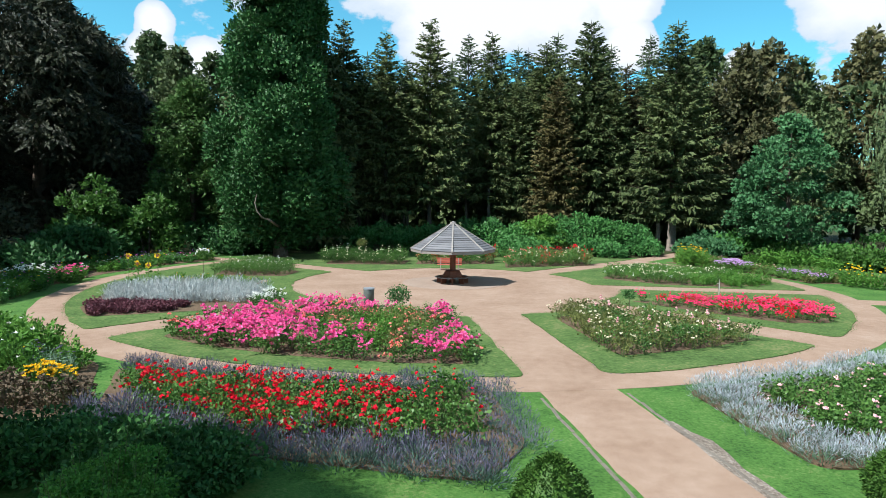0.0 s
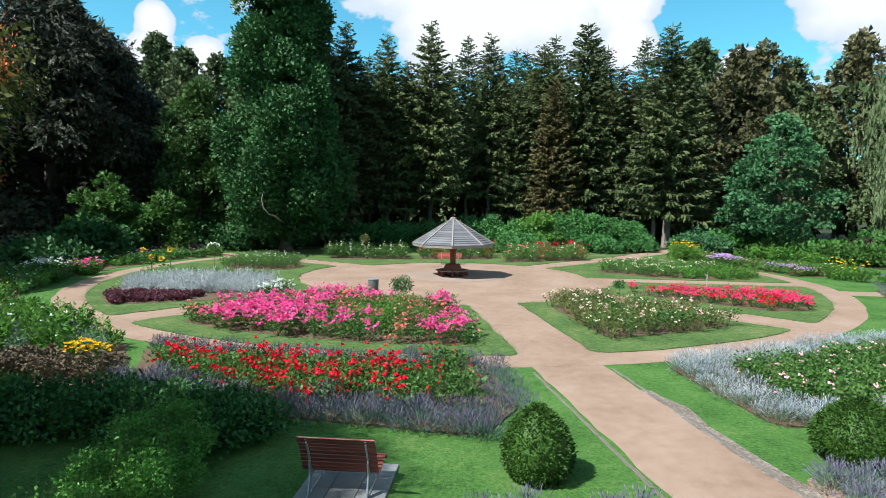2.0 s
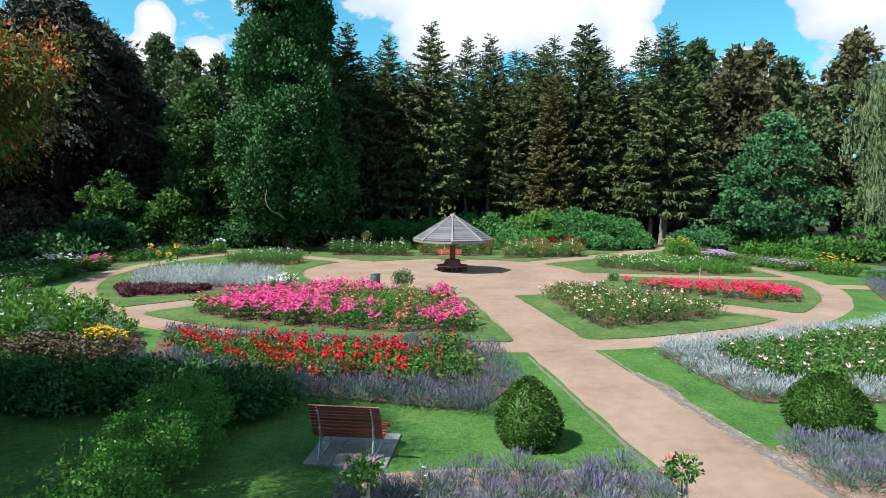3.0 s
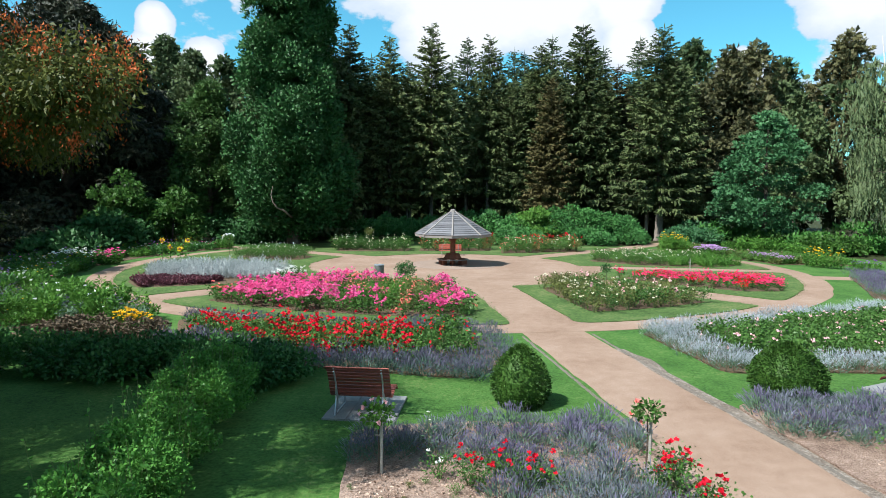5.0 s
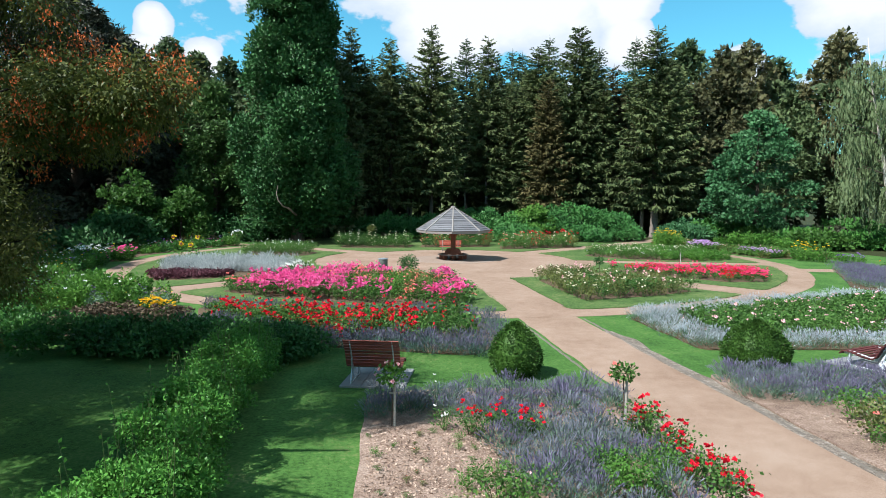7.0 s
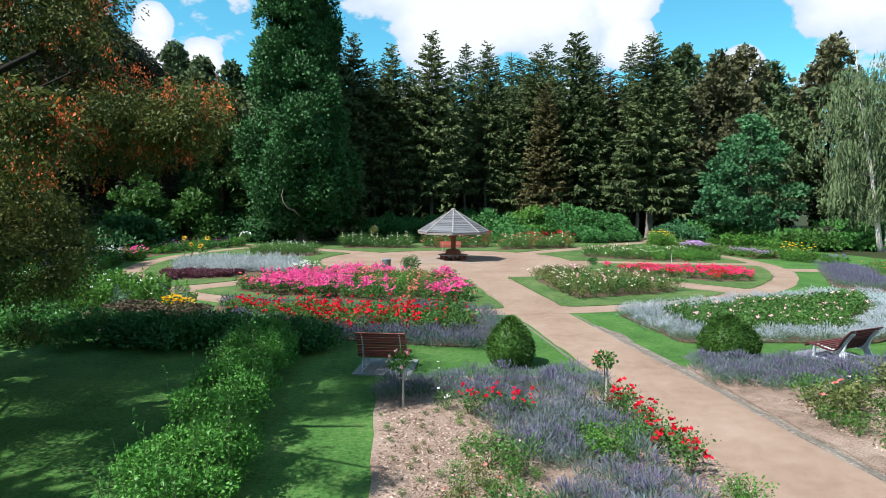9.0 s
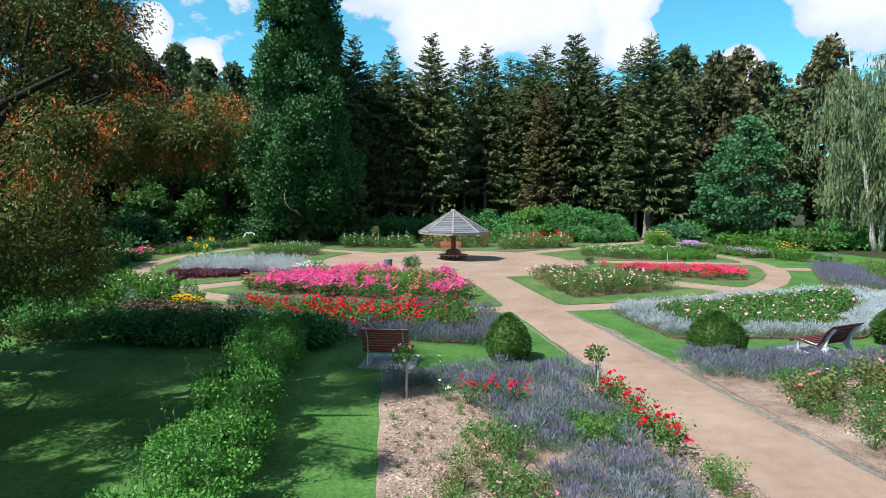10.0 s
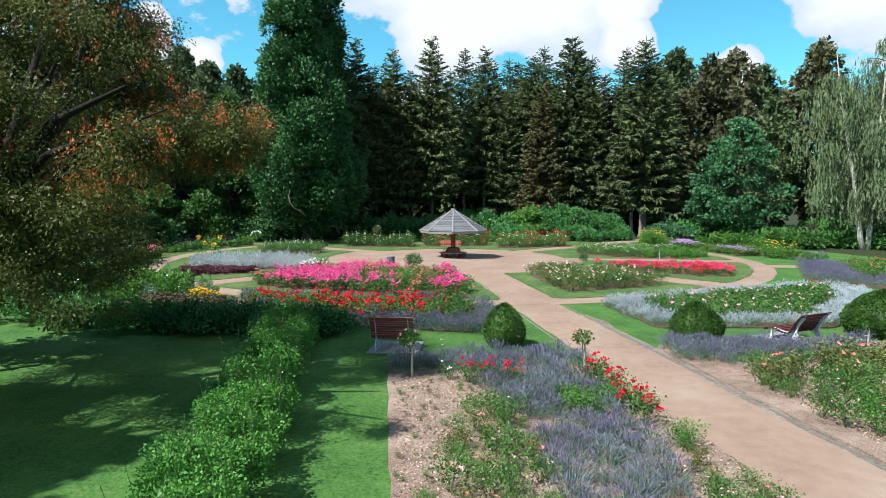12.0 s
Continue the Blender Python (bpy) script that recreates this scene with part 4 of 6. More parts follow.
# weeping birches
def birch(seed, m):
    """Two white stems that lean apart; arching limbs with curtains of hanging twigs, in lobes with gaps between."""
    rng = np.random.default_rng(seed)
    ob = thing("weeping_birch", m, "weeping birch with white bark and hanging yellowish twigs", "tree", "birches")
    stems = ([(0, 0, -0.2), (-0.3, 0, 1.2), (-0.8, 0.1, 5.0), (-1.7, 0, 9.5), (-3.0, 0.1, 16.0), (-3.7, 0, 20.5)],
             [(0.5, 0.1, -0.2), (0.6, 0.1, 1.2), (1.0, 0.3, 6.0), (1.3, 0.3, 12.0), (1.5, 0.2, 18.0), (1.2, 0, 21.6)])
    for pts in stems:
        wood = Solid()
        wood.tube(pts, [0.36, 0.27, 0.22, 0.17, 0.09, 0.02], 9)
        part("trunk", wood.mesh("trunk", True), PALE_BARK, ob, "white birch trunk")
    quads, n = [], 46
    for k in range(n):
        pts = stems[k % 2]
        z0 = 4.2 + (16.8 if k % 2 else 14.3) * ((k * 13) % n + rng.uniform(0, 1)) / n
        root = np.array([np.interp(z0, [p[2] for p in pts], [p[i] for p in pts]) for i in range(3)])
        a = k * 2.4 + rng.uniform(-0.3, 0.3)
        ln = rng.uniform(3.0, 6.6) * max(0.16, 1 - (z0 / 24.5) ** 2.2)
        out = np.array((math.cos(a), math.sin(a), 0))
        rise = rng.uniform(0.25, 0.5) * ln
        f = lambda u: root + out * ln * u + np.array((0, 0, 1.0)) * rise * (2.0 * u - 1.35 * u * u)
        limb = Solid()
        limb.tube([tuple(f(u)) for u in (0, 0.3, 0.6, 1.0)], [0.075, 0.05, 0.03, 0.01], 5, False)
        part("limb", limb, BARK, ob)
        for j in range(int(24 + 9 * ln)):
            u = rng.uniform(0.22, 1.05)
            top = f(u) + rng.normal(size=3) * np.array((0.4, 0.4, 0.18))
            drop = rng.uniform(0.6, 1.0) * (1.4 + 2.4 * u) * (1.15 - z0 / 30)
            m_ = max(3, int(drop / 0.48))
            w = np.linspace(0, 1, m_)[:, None]
            P = top + out * 0.25 * np.sqrt(w) - np.array((0, 0, 1.0)) * drop * w + rng.normal(size=(m_, 3)) * 0.06
            P = P[P[:, 2] > 1.4]
            if len(P):
                quads.append(leaves(P, np.array((0, 0, -1.0)) + rng.normal(size=P.shape) * 0.16, 0.75, 0.24, rng, 0.1))
    part("crown", quad_mesh("crown", np.concatenate(quads)), BIRCH, ob)
    return ob


w = birch(26, place(42.4, 55.0))
copy_thing(w, place(50.5, 63, 0, 2.2, 0.9))

# bare pale trunks standing among the spruces
for x, y, h, r in ((-14.0, 83.0, 9, 0.22), (-11.2, 87, 9, 0.2), (-8.0, 84.4, 9, 0.17), (0.4, 87.5, 9, 0.18), (3.5, 84.6, 8, 0.26), (20.0, 83.0, 9, 0.2), (25.35, 76.4, 7, 0.5), (23.9, 77.0, 7, 0.26)):
    ob = thing("pale_trunk", place(x, y), "pale bare lower trunk of a tall conifer", "tree trunk", "bare trunks in the wood")
    s = Solid()
    s.tube([(0, 0, -0.2), (0, 0, 0.3), (0.06, 0.02, h * 0.4), (0.02, 0.05, h)], [r * 1.5, r * 1.1, r * 0.95, r * 0.6], 9)
    part("trunk", s.mesh("trunk", True), TRUNK_GREY, ob)
    for k in range(6):
        s = Solid()
        a, z = k * 2.4, h * (0.35 + 0.09 * k)
        s.tube([(0, 0, z), (math.cos(a) * 0.9, math.sin(a) * 0.9, z - 0.25)], [0.03, 0.008], 4, False)
        part("dead_branch", s, BARK, ob)


def shrub(name, seed, m, label, blobs, leaf, per_m2, size, width, group="", category="shrub", droop=0.1, floor=-0.25, stems=6, shell=(0.62, 1.06)):
    rng = np.random.default_rng(seed)
    ob = thing(name, m, label, category, group)
    s = Solid()
    for i in rng.permutation(len(blobs))[:stems]:
        c = Vector(blobs[i][:3])
        s.tube([(c.x * 0.25, c.y * 0.25, -0.05), (c.x * 0.6, c.y * 0.6, c.z * 0.5), tuple(c)], [0.05, 0.035, 0.015], 5, False)
    tagged(part("stems", s, BARK, ob), kind="stuff")
    part("foliage", quad_mesh("foliage", clump_leaves(blobs, per_m2, size, width, rng, droop, floor=floor, shell=shell)), leaf, ob)
    return ob


def mound(seed, n, rx, ry, h, b0, b1):
    """Clumps that make up a rounded mound."""
    rng = np.random.default_rng(seed)
    out = []
    for k in range(n):
        a, r = rng.uniform(0, 6.283), math.sqrt(rng.uniform(0, 1))
        b = rng.uniform(b0, b1)
        top = h * math.sqrt(max(0.05, 1 - r * r * 0.9))
        out.append((rx * r * math.cos(a), ry * r * math.sin(a), max(b * 0.5, (top - b * 0.8) * rng.uniform(0.55, 1.0)), b, b * 0.85))
    return out


RH = "large rounded rhododendron with glossy green leaves"
for i, (x, y, rx, h, leaf) in enumerate(((-20, 72, 4.5, 2.9, RHODO), (-14, 73, 4.5, 3.2, RHODO), (-8.5, 72, 4.5, 3.5, RHODO), (-3.0, 71, 3.6, 3.3, RHODO), (1.6, 71.5, 4.2, 4.4, RHODO), (6.0, 70, 3.0, 3.6, RHODO),
                                        (8.6, 70.5, 3.2, 4.7, RHODO_BRIGHT), (13.0, 71, 4.4, 4.9, RHODO), (17.6, 71, 4.0, 4.3, RHODO), (19.6, 70, 2.2, 2.4, RHODO), (15.0, 67.5, 2.4, 2.0, RHODO), (6.5, 66.5, 2.6, 1.8, RHODO))):
    lab = RH if leaf is RHODO else "rounded rhododendron with fresh light green leaves"
    shrub("rhododendron", 40 + i, place(x, y), lab, mound(40 + i, 34, rx, 2.6, h, 0.7, 1.2), leaf, 23, 0.27, 0.6, "rhododendrons along the wood", "shrub", shell=(0.82, 1.04))

LEFT = "dense leafy shrub at the shady edge of the wood"
# western shrubs carry darker oak and beech leaf colours to stand in for shade
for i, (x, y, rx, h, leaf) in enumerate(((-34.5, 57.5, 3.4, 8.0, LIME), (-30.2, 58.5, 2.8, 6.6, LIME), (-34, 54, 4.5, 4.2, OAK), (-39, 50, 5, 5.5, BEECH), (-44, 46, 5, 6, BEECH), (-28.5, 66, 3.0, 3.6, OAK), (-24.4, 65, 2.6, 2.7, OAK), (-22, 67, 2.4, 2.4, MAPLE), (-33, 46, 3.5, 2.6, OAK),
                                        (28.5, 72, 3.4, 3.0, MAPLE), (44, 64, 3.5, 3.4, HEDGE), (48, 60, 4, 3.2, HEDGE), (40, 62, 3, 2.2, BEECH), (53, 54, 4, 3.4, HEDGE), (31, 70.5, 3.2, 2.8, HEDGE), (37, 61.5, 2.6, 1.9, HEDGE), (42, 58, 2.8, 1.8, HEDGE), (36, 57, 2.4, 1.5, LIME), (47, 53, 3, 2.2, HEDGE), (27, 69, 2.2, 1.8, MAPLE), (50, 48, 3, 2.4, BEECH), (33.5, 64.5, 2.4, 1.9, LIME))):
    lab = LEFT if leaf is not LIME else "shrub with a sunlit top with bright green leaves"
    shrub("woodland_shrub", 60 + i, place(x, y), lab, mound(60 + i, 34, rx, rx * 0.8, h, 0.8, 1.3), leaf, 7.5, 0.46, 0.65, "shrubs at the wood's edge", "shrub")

# the deep wood behind everything
rg = np.random.default_rng(77)
blobs = []
for k in range(190):
    a = radians(rg.uniform(-12, 192))
    r = rg.uniform(82, 100)
    b = rg.uniform(3.0, 5.0)
    blobs.append((r * 0.95 * math.cos(a), 30 + r * math.sin(a), rg.uniform(1, 21), b, b * 0.9))
for k in range(80):
    b = rg.uniform(2.6, 4.2)
    blobs.append((rg.uniform(-42, 42), rg.uniform(98, 112), rg.uniform(0.5, 8), b, b * 0.9))
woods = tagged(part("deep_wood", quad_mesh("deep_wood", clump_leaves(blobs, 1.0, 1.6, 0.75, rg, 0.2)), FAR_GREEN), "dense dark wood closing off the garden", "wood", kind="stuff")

# ---- pavilion, benches, bin ----
def pavilion():
    ob = thing("pavilion", place(-0.6, 44.0, 0.03), "octagonal open shelter with weathered board roof on one central post", "pavilion")
    R, eave, top, rows = 3.0, 2.45, 4.3, 13
    corner = lambda k, t: Vector((R * t * math.cos(math.pi / 4 * k - math.pi / 2), R * t * math.sin(math.pi / 4 * k - math.pi / 2), eave + (top - eave) * (1 - t)))
    s = Solid()
    s.tube([(0, 0, 0), (0, 0, 1.0), (0, 0, top - 0.15)], [0.24, 0.22, 0.2], 8)
    part("post", s, BROWN_WOOD, ob, "thick red-brown central post")
    deck = Solid()
    for k in range(8):
        deck.add([corner(k, 1.0) - Vector((0, 0, 0.03)), corner(k + 1, 1.0) - Vector((0, 0, 0.03)), corner(0, 0.0) - Vector((0, 0, 0.03))], [(0, 1, 2)])
    roof = part("roof", deck, ROOF_WOOD, ob)
    for k in range(8):
        for j in range(rows):
            t1, t0 = 1.0 - j / rows * 0.97, 1.0 - (j + 1) / rows * 0.97
            a, b, c, d = corner(k, t1 + 0.012), corner(k + 1, t1 + 0.012), corner(k + 1, t0), corner(k, t0)
            n = (b - a).cross(d - a).normalized()
            up0, up1 = n * 0.045, n * 0.012
            brd = Solid()
            brd.add([a, b, c, d, a + up0, b + up0, c + up1, d + up1], [(0, 3, 2, 1), (4, 5, 6, 7), (0, 1, 5, 4), (1, 2, 6, 5), (2, 3, 7, 6), (3, 0, 4, 7)])
            part("board", brd, ROOF_WOOD, roof)
    for k in range(8):
        a, b = corner(k, 1.02), corner(k, 0.03)
        rib = Solid()
        side = Vector((-(a.y), a.x, 0)).normalized() * 0.06
        n = Vector((0, 0, 1))
        rib.add([a - side, a + side, b + side * 0.6, b - side * 0.6, a - side + n * 0.09, a + side + n * 0.09, b + side * 0.6 + n * 0.09, b - side * 0.6 + n * 0.09],
                [(3, 2, 1, 0), (4, 5, 6, 7), (0, 1, 5, 4), (1, 2, 6, 5), (2, 3, 7, 6), (3, 0, 4, 7)])
        part("rib", rib, FASCIA_WOOD, ob, "pale hip board")
        a, b = corner(k, 1.0), corner(k + 1, 1.0)
        fas = Solid()
        mid, d = (a + b) / 2, (b - a)
        fas.box(d.length * 0.985, 0.04, 0.2, Matrix.Translation(mid - Vector((0, 0, 0.1))) @ Matrix.Rotation(math.atan2(d.y, d.x), 4, "Z"))
        part("fascia", fas, FASCIA_WOOD, ob, "bleached fascia board")
        rafter = Solid()
        rafter.tube([corner(k, 0.97) - Vector((0, 0, 0.12)), corner(k, 0.06) - Vector((0, 0, 0.12))], [0.05, 0.05], 4)
        part("rafter", rafter, BROWN_WOOD, ob)
        brace = Solid()
        q = corner(k, 0.4)
        brace.tube([(q.x * 0.16, q.y * 0.16, 1.9), (q.x, q.y, q.z - 0.15)], [0.045, 0.04], 4)
        part("brace", brace, BROWN_WOOD, ob)
    cap = Solid()
    cap.tube([(0, 0, top - 0.1), (0, 0, top + 0.06), (0, 0, top + 0.1)], [0.26, 0.2, 0.04], 8)
    part("cap", cap, FASCIA_WOOD, ob, "pale octagonal roof cap")
    skirt = Solid()
    skirt.tube([(0, 0, 0.46), (0, 0, 0.55), (0, 0, 0.86), (0, 0, 0.9)], [0.74, 0.72, 0.56, 0.5], 8)
    part("backrest", skirt, BROWN_WOOD, ob, "sloping red-brown backrest round the post")
    for k in range(8):
        a0, a1 = math.pi / 4 * k - math.pi / 2, math.pi / 4 * (k + 1) - math.pi / 2
        for j, (r0, r1) in enumerate(((0.76, 0.92), (0.94, 1.1), (1.12, 1.28))):
            pts = [Vector((r * math.cos(a) , r * math.sin(a), 0)) for r, a in ((r0, a0 + 0.02), (r1, a0 + 0.02), (r1, a1 - 0.02), (r0, a1 - 0.02))]
            seat = Solid()
            seat.add([p + Vector((0, 0, 0.4)) for p in pts] + [p + Vector((0, 0, 0.45)) for p in pts], [(3, 2, 1, 0), (4, 5, 6, 7), (0, 1, 5, 4), (1, 2, 6, 5), (2, 3, 7, 6), (3, 0, 4, 7)])
            part("seat_slat", seat, BROWN_WOOD if j < 2 else FASCIA_WOOD, ob)
        leg = Solid()
        a = a0
        leg.box(0.45, 0.09, 0.4, Matrix.Rotation(a, 4, "Z") @ Matrix.Translation((0.9, 0, 0.2)))
        part("leg", leg, BROWN_WOOD, ob)
    return ob


pavilion()
structure(slab("paving_round", [(-0.6 + 3.6 * math.cos(a / 20 * math.pi), 44.0 + 3.6 * math.sin(a / 20 * math.pi)) for a in range(40)], 0.0, 0.04, WORN_PAVING, 0.05), "round worn paving under the shelter", "paving")


def lounge_bench(m, label, wood, length=1.45, steel=STEEL, thick=0.026, deep=0.05):
    """A waved slatted park bench on two steel frames; it looks along +y."""
    ob = thing("park_bench", m, label, "bench", "park benches")
    curve = [(0.62, 0.40), (0.58, 0.46), (0.5, 0.49), (0.4, 0.485), (0.3, 0.465), (0.2, 0.435), (0.1, 0.405), (0.0, 0.385), (-0.1, 0.385), (-0.18, 0.425), (-0.235, 0.5), (-0.275, 0.585), (-0.31, 0.675), (-0.345, 0.765), (-0.385, 0.855), (-0.43, 0.945), (-0.48, 1.03), (-0.54, 1.115), (-0.6, 1.19)]
    for i, (y, z) in enumerate(curve):
        a, b = curve[max(i - 1, 0)], curve[min(i + 1, len(curve) - 1)]
        tilt = math.atan2(b[1] - a[1], b[0] - a[0])
        s = Solid()
        s.box(length, 0.072, 0.032, Matrix.Translation((0, y, z)) @ Matrix.Rotation(tilt + math.pi, 4, "X"), 0.006)
        part("slat", s, wood, ob)
    for x in (-length * 0.38, length * 0.38):
        f = Solid()

        def plate(y0, z0, y1, z1, deep):
            run = Matrix.Translation((x, (y0 + y1) / 2, (z0 + z1) / 2)) @ Matrix.Rotation(math.atan2(z1 - z0, y1 - y0), 4, "X")
            f.box(thick, math.hypot(y1 - y0, z1 - z0) + 0.02, deep, run)

        pts = [(y - 0.03, z - 0.02) if y < -0.12 else (y, z - 0.04) for y, z in curve]
        for p, q in zip(pts[1:-1:2], pts[3::2]):
            plate(*p, *q, deep)
        plate(0.46, 0.45, 0.47, 0.02, 0.06)
        plate(-0.36, 0.66, -0.3, 0.34, 0.09)
        plate(-0.3, 0.36, -0.42, 0.02, deep + 0.08)
        plate(-0.3, 0.33, -0.02, 0.35, 0.06)
        plate(0.52, 0.012, -0.52, 0.012, 0.02)
        for y, z in curve[2::2]:
            f.box(0.034, 0.018, 0.018, Matrix.Translation((x, y - 0.02, z - 0.02)))
        part("frame", f, steel, ob, "galvanised steel side frame")
    return ob


def bench_pad(x, y, turn, w, d):
    ob = structure(thing("bench_pad", place(x, y, 0.02, turn), "grey concrete paving slabs under a bench", "paving"), "grey concrete paving slabs under a bench", "paving")
    me = None
    for i in range(3):
        for j in range(3):
            if me is None:
                s = Solid()
                s.box(w / 3 - 0.012, d / 3 - 0.012, 0.05, None, 0.006)
                me = s.mesh("paving_slab")
                me.materials.append(PAVER)
            o = new("paving_slab", me)
            o.parent = ob
            o.matrix_basis = Matrix.Translation(((i - 1) * w / 3, (j - 1) * d / 3, 0.025))


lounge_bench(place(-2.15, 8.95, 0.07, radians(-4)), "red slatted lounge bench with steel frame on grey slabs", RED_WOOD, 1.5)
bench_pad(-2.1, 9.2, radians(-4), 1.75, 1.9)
lounge_bench(place(12.75, 10.95, 0.06, radians(28)) @ Matrix.Diagonal((1.12, 1.2, 0.9, 1)), "red-brown slatted lounge bench on sunlit steel frame beside a yew", DARK_RED_WOOD, 1.5, SUNLIT_STEEL, 0.06, 0.11)
bench_pad(12.6, 11.15, radians(28), 1.75, 1.9)


def red_bench(m):
    ob = thing("garden_bench", m, "bright red wooden bench with pale legs behind the shelter", "bench")
    for i in range(4):
        s = Solid()
        s.box(2.1, 0.1, 0.04, Matrix.Translation((0, 0.1 - 0.12 * i + 0.12, 0.45)), 0.008)
        part("slat", s, BRIGHT_RED_WOOD, ob)
    for i in range(3):
        s = Solid()
        s.box(2.1, 0.04, 0.14, Matrix.Translation((0, 0.42 + 0.02 * i, 0.6 + 0.16 * i)), 0.008)
        part("back_slat", s, BRIGHT_RED_WOOD, ob)
    for x in (-0.75, 0.75):
        s = Solid()
        s.tube([(x, -0.15, 0), (x, -0.15, 0.43)], [0.035, 0.035], 6)
        s.tube([(x, 0.35, 0), (x, 0.38, 0.45), (x, 0.46, 1.0)], [0.035, 0.035, 0.03], 6)
        s.box(0.06, 0.55, 0.04, Matrix.Translation((x, 0.1, 0.41)))
        part("leg", s, FASCIA_WOOD, ob)


red_bench(place(-1.0, 52.2, 0.03))


def litter_bin(m):
    ob = thing("litter_bin", m, "grey metal litter bin with pale rim beside the rose bed", "bin")
    s = Solid()
    s.tube([(0, 0, 0.12), (0, 0, 0.14), (0, 0, 0.78), (0, 0, 0.8)], [0.2, 0.22, 0.23, 0.22], 16)
    part("body", s.mesh("body", True), BIN_METAL, ob)
    s = Solid()
    s.tube([(0, 0, 0.79), (0, 0, 0.83)], [0.245, 0.245], 16)
    part("rim", s, STEEL, ob, "pale steel rim")
    s = Solid()
    s.tube([(0, 0.26, 0), (0, 0.26, 0.84)], [0.03, 0.03], 8)
    s.box(0.04, 0.08, 0.05, Matrix.Translation((0, 0.235, 0.6)))
    part("post", s, STEEL, ob)


litter_bin(place(-5.0, 33.1, 0.03) @ Matrix.Scale(1.3, 4))


def topiary(seed, m, rad, high):
    ob = thing("yew_topiary", m, "clipped yew dome with a slightly pointed top on the lawn", "topiary", "clipped yews")
    rng = np.random.default_rng(seed)
    s = Solid()
    s.tube([(0, 0, -0.05), (0, 0, high * 0.6)], [0.09, 0.05], 7)
    part("trunk", s, BARK, ob)
    core = Solid()
    core.tube([(0, 0, high * k) for k in (0.02, 0.08, 0.25, 0.45, 0.65, 0.82, 0.93)], [rad * k * 0.9 for k in (0.55, 0.78, 0.95, 0.96, 0.78, 0.5, 0.2)], 18)
    part("inner_growth", core, YEW, ob)
    n = int(11000 * rad * rad)
    d = unit(rng.normal(size=(n, 3)))
    zz = d[:, 2:] * 0.5 + 0.5
    prof = np.interp(zz[:, 0], [0, 0.06, 0.2, 0.4, 0.6, 0.8, 0.93, 1.0], [0.6, 0.8, 0.97, 1.0, 0.86, 0.58, 0.28, 0.02])[:, None]
    a = np.arctan2(d[:, 1], d[:, 0])[:, None]
    lump = 1 + 0.035 * np.sin(a * 7 + zz * 9) + 0.03 * np.sin(a * 13 - zz * 17)
    P = np.c_[np.cos(a) * prof * rad * lump, np.sin(a) * prof * rad * lump, zz * high] * rng.uniform(0.93, 1.03, (n, 1))
    P[:, 2] = np.maximum(P[:, 2], 0.02)
    D = np.c_[np.cos(a), np.sin(a), (zz - 0.3) * 1.6] + rng.normal(size=(n, 3)) * 0.5
    part("foliage", quad_mesh("foliage", leaves(P, D, 0.075, 0.4, rng)), YEW, ob)


topiary(71, place(1.75, 9.75, 0.02), 0.72, 1.52)
topiary(72, place(9.05, 11.0, 0.02), 0.93, 1.4)
topiary(73, place(16.6, 12.0, 0.02), 1.35, 1.75)

# ---- flower beds ----
def bed(name, poly, material, label, z=0.075, wob=0.1, shrink=1.0):
    mx, my = sum(p[0] for p in poly) / len(poly), sum(p[1] for p in poly) / len(poly)
    poly = [(mx + (x - mx) * shrink, my + (y - my) * shrink) for x, y in poly]
    structure(slab(name, rounded(poly, 0.5), 0.0, z, material, wob), label, "flower bed")
    return poly


PINKS = [rose_bush(100 + i, 0.66, 0.5, ROSE_LEAF, PINK if i != 2 else CORAL, b, 0.14, "rose bush covered in pink blooms", "pink roses", 5) for i, b in enumerate((9, 6, 4, 0))]
pink_poly = island(230.0, 2.3, 279.8, 2.7, 13.6, 22.6)
bed("bed_pink", pink_poly, SOIL, "soil of the pink rose bed", shrink=0.96)
GREENS = [rose_bush(106 + i, 0.8, 0.5, (HERB, ROSE_OLIVE)[i], CORAL, b, 0.08, "leafy rose bush with few blooms", "pink roses", 2, 240) for i, b in enumerate((0, 3))]
green_heart = [(-6.9, 27.5), (-5.2, 23.8), (-4.2, 22.4), (-1.9, 22.0), (-1.3, 24.5), (-1.4, 28.4), (-3.5, 30.2)]
plant_mass(PINKS, pink_poly, 0.78, 1, "pink_roses", "dense planting of tall roses covered in pink blooms", "roses", 0.07, [0.38, 0.22, 0.16, 0.24], skip=[(-5.0, 32.6, 0.9), (-4.4, 26.4, 2.0), (-2.4, 25.4, 1.7), (-2.8, 28.2, 1.7), (-3.2, 23.0, 1.3), (-5.4, 27.4, 1.2)])
plant_mass(GREENS, green_heart, 0.78, 101, "leafy_roses", "leafy heart of the pink rose bed", "roses", 0.07)

CREAMS = [rose_bush(110 + i, 0.75, 0.5, ROSE_OLIVE if i else ROSE_LEAF, CREAM if i < 2 else PALE_PINK, b, 0.12, "low rose bush with cream and blush blooms", "cream roses", 3) for i, b in enumerate((1, 2, 1))]
cream_poly = island(-80.2, 2.8, -47.0, 2.0, 13.6, 22.0)
bed("bed_cream", cream_poly, SOIL, "soil of the cream rose bed", shrink=0.94)
plant_mass(CREAMS, cream_poly, 0.8, 2, "cream_roses", "dense planting of low cream and blush roses", "roses", 0.07, [0.35, 0.45, 0.2])

CRIMSONS = [rose_bush(120 + i, 0.46, 0.48, ROSE_LEAF, (CRIMSON, RED, CRIMSON)[i], b, 0.11, "low rose bush covered in crimson blooms", "crimson roses", 3, 100) for i, b in enumerate((13, 11, 5))]
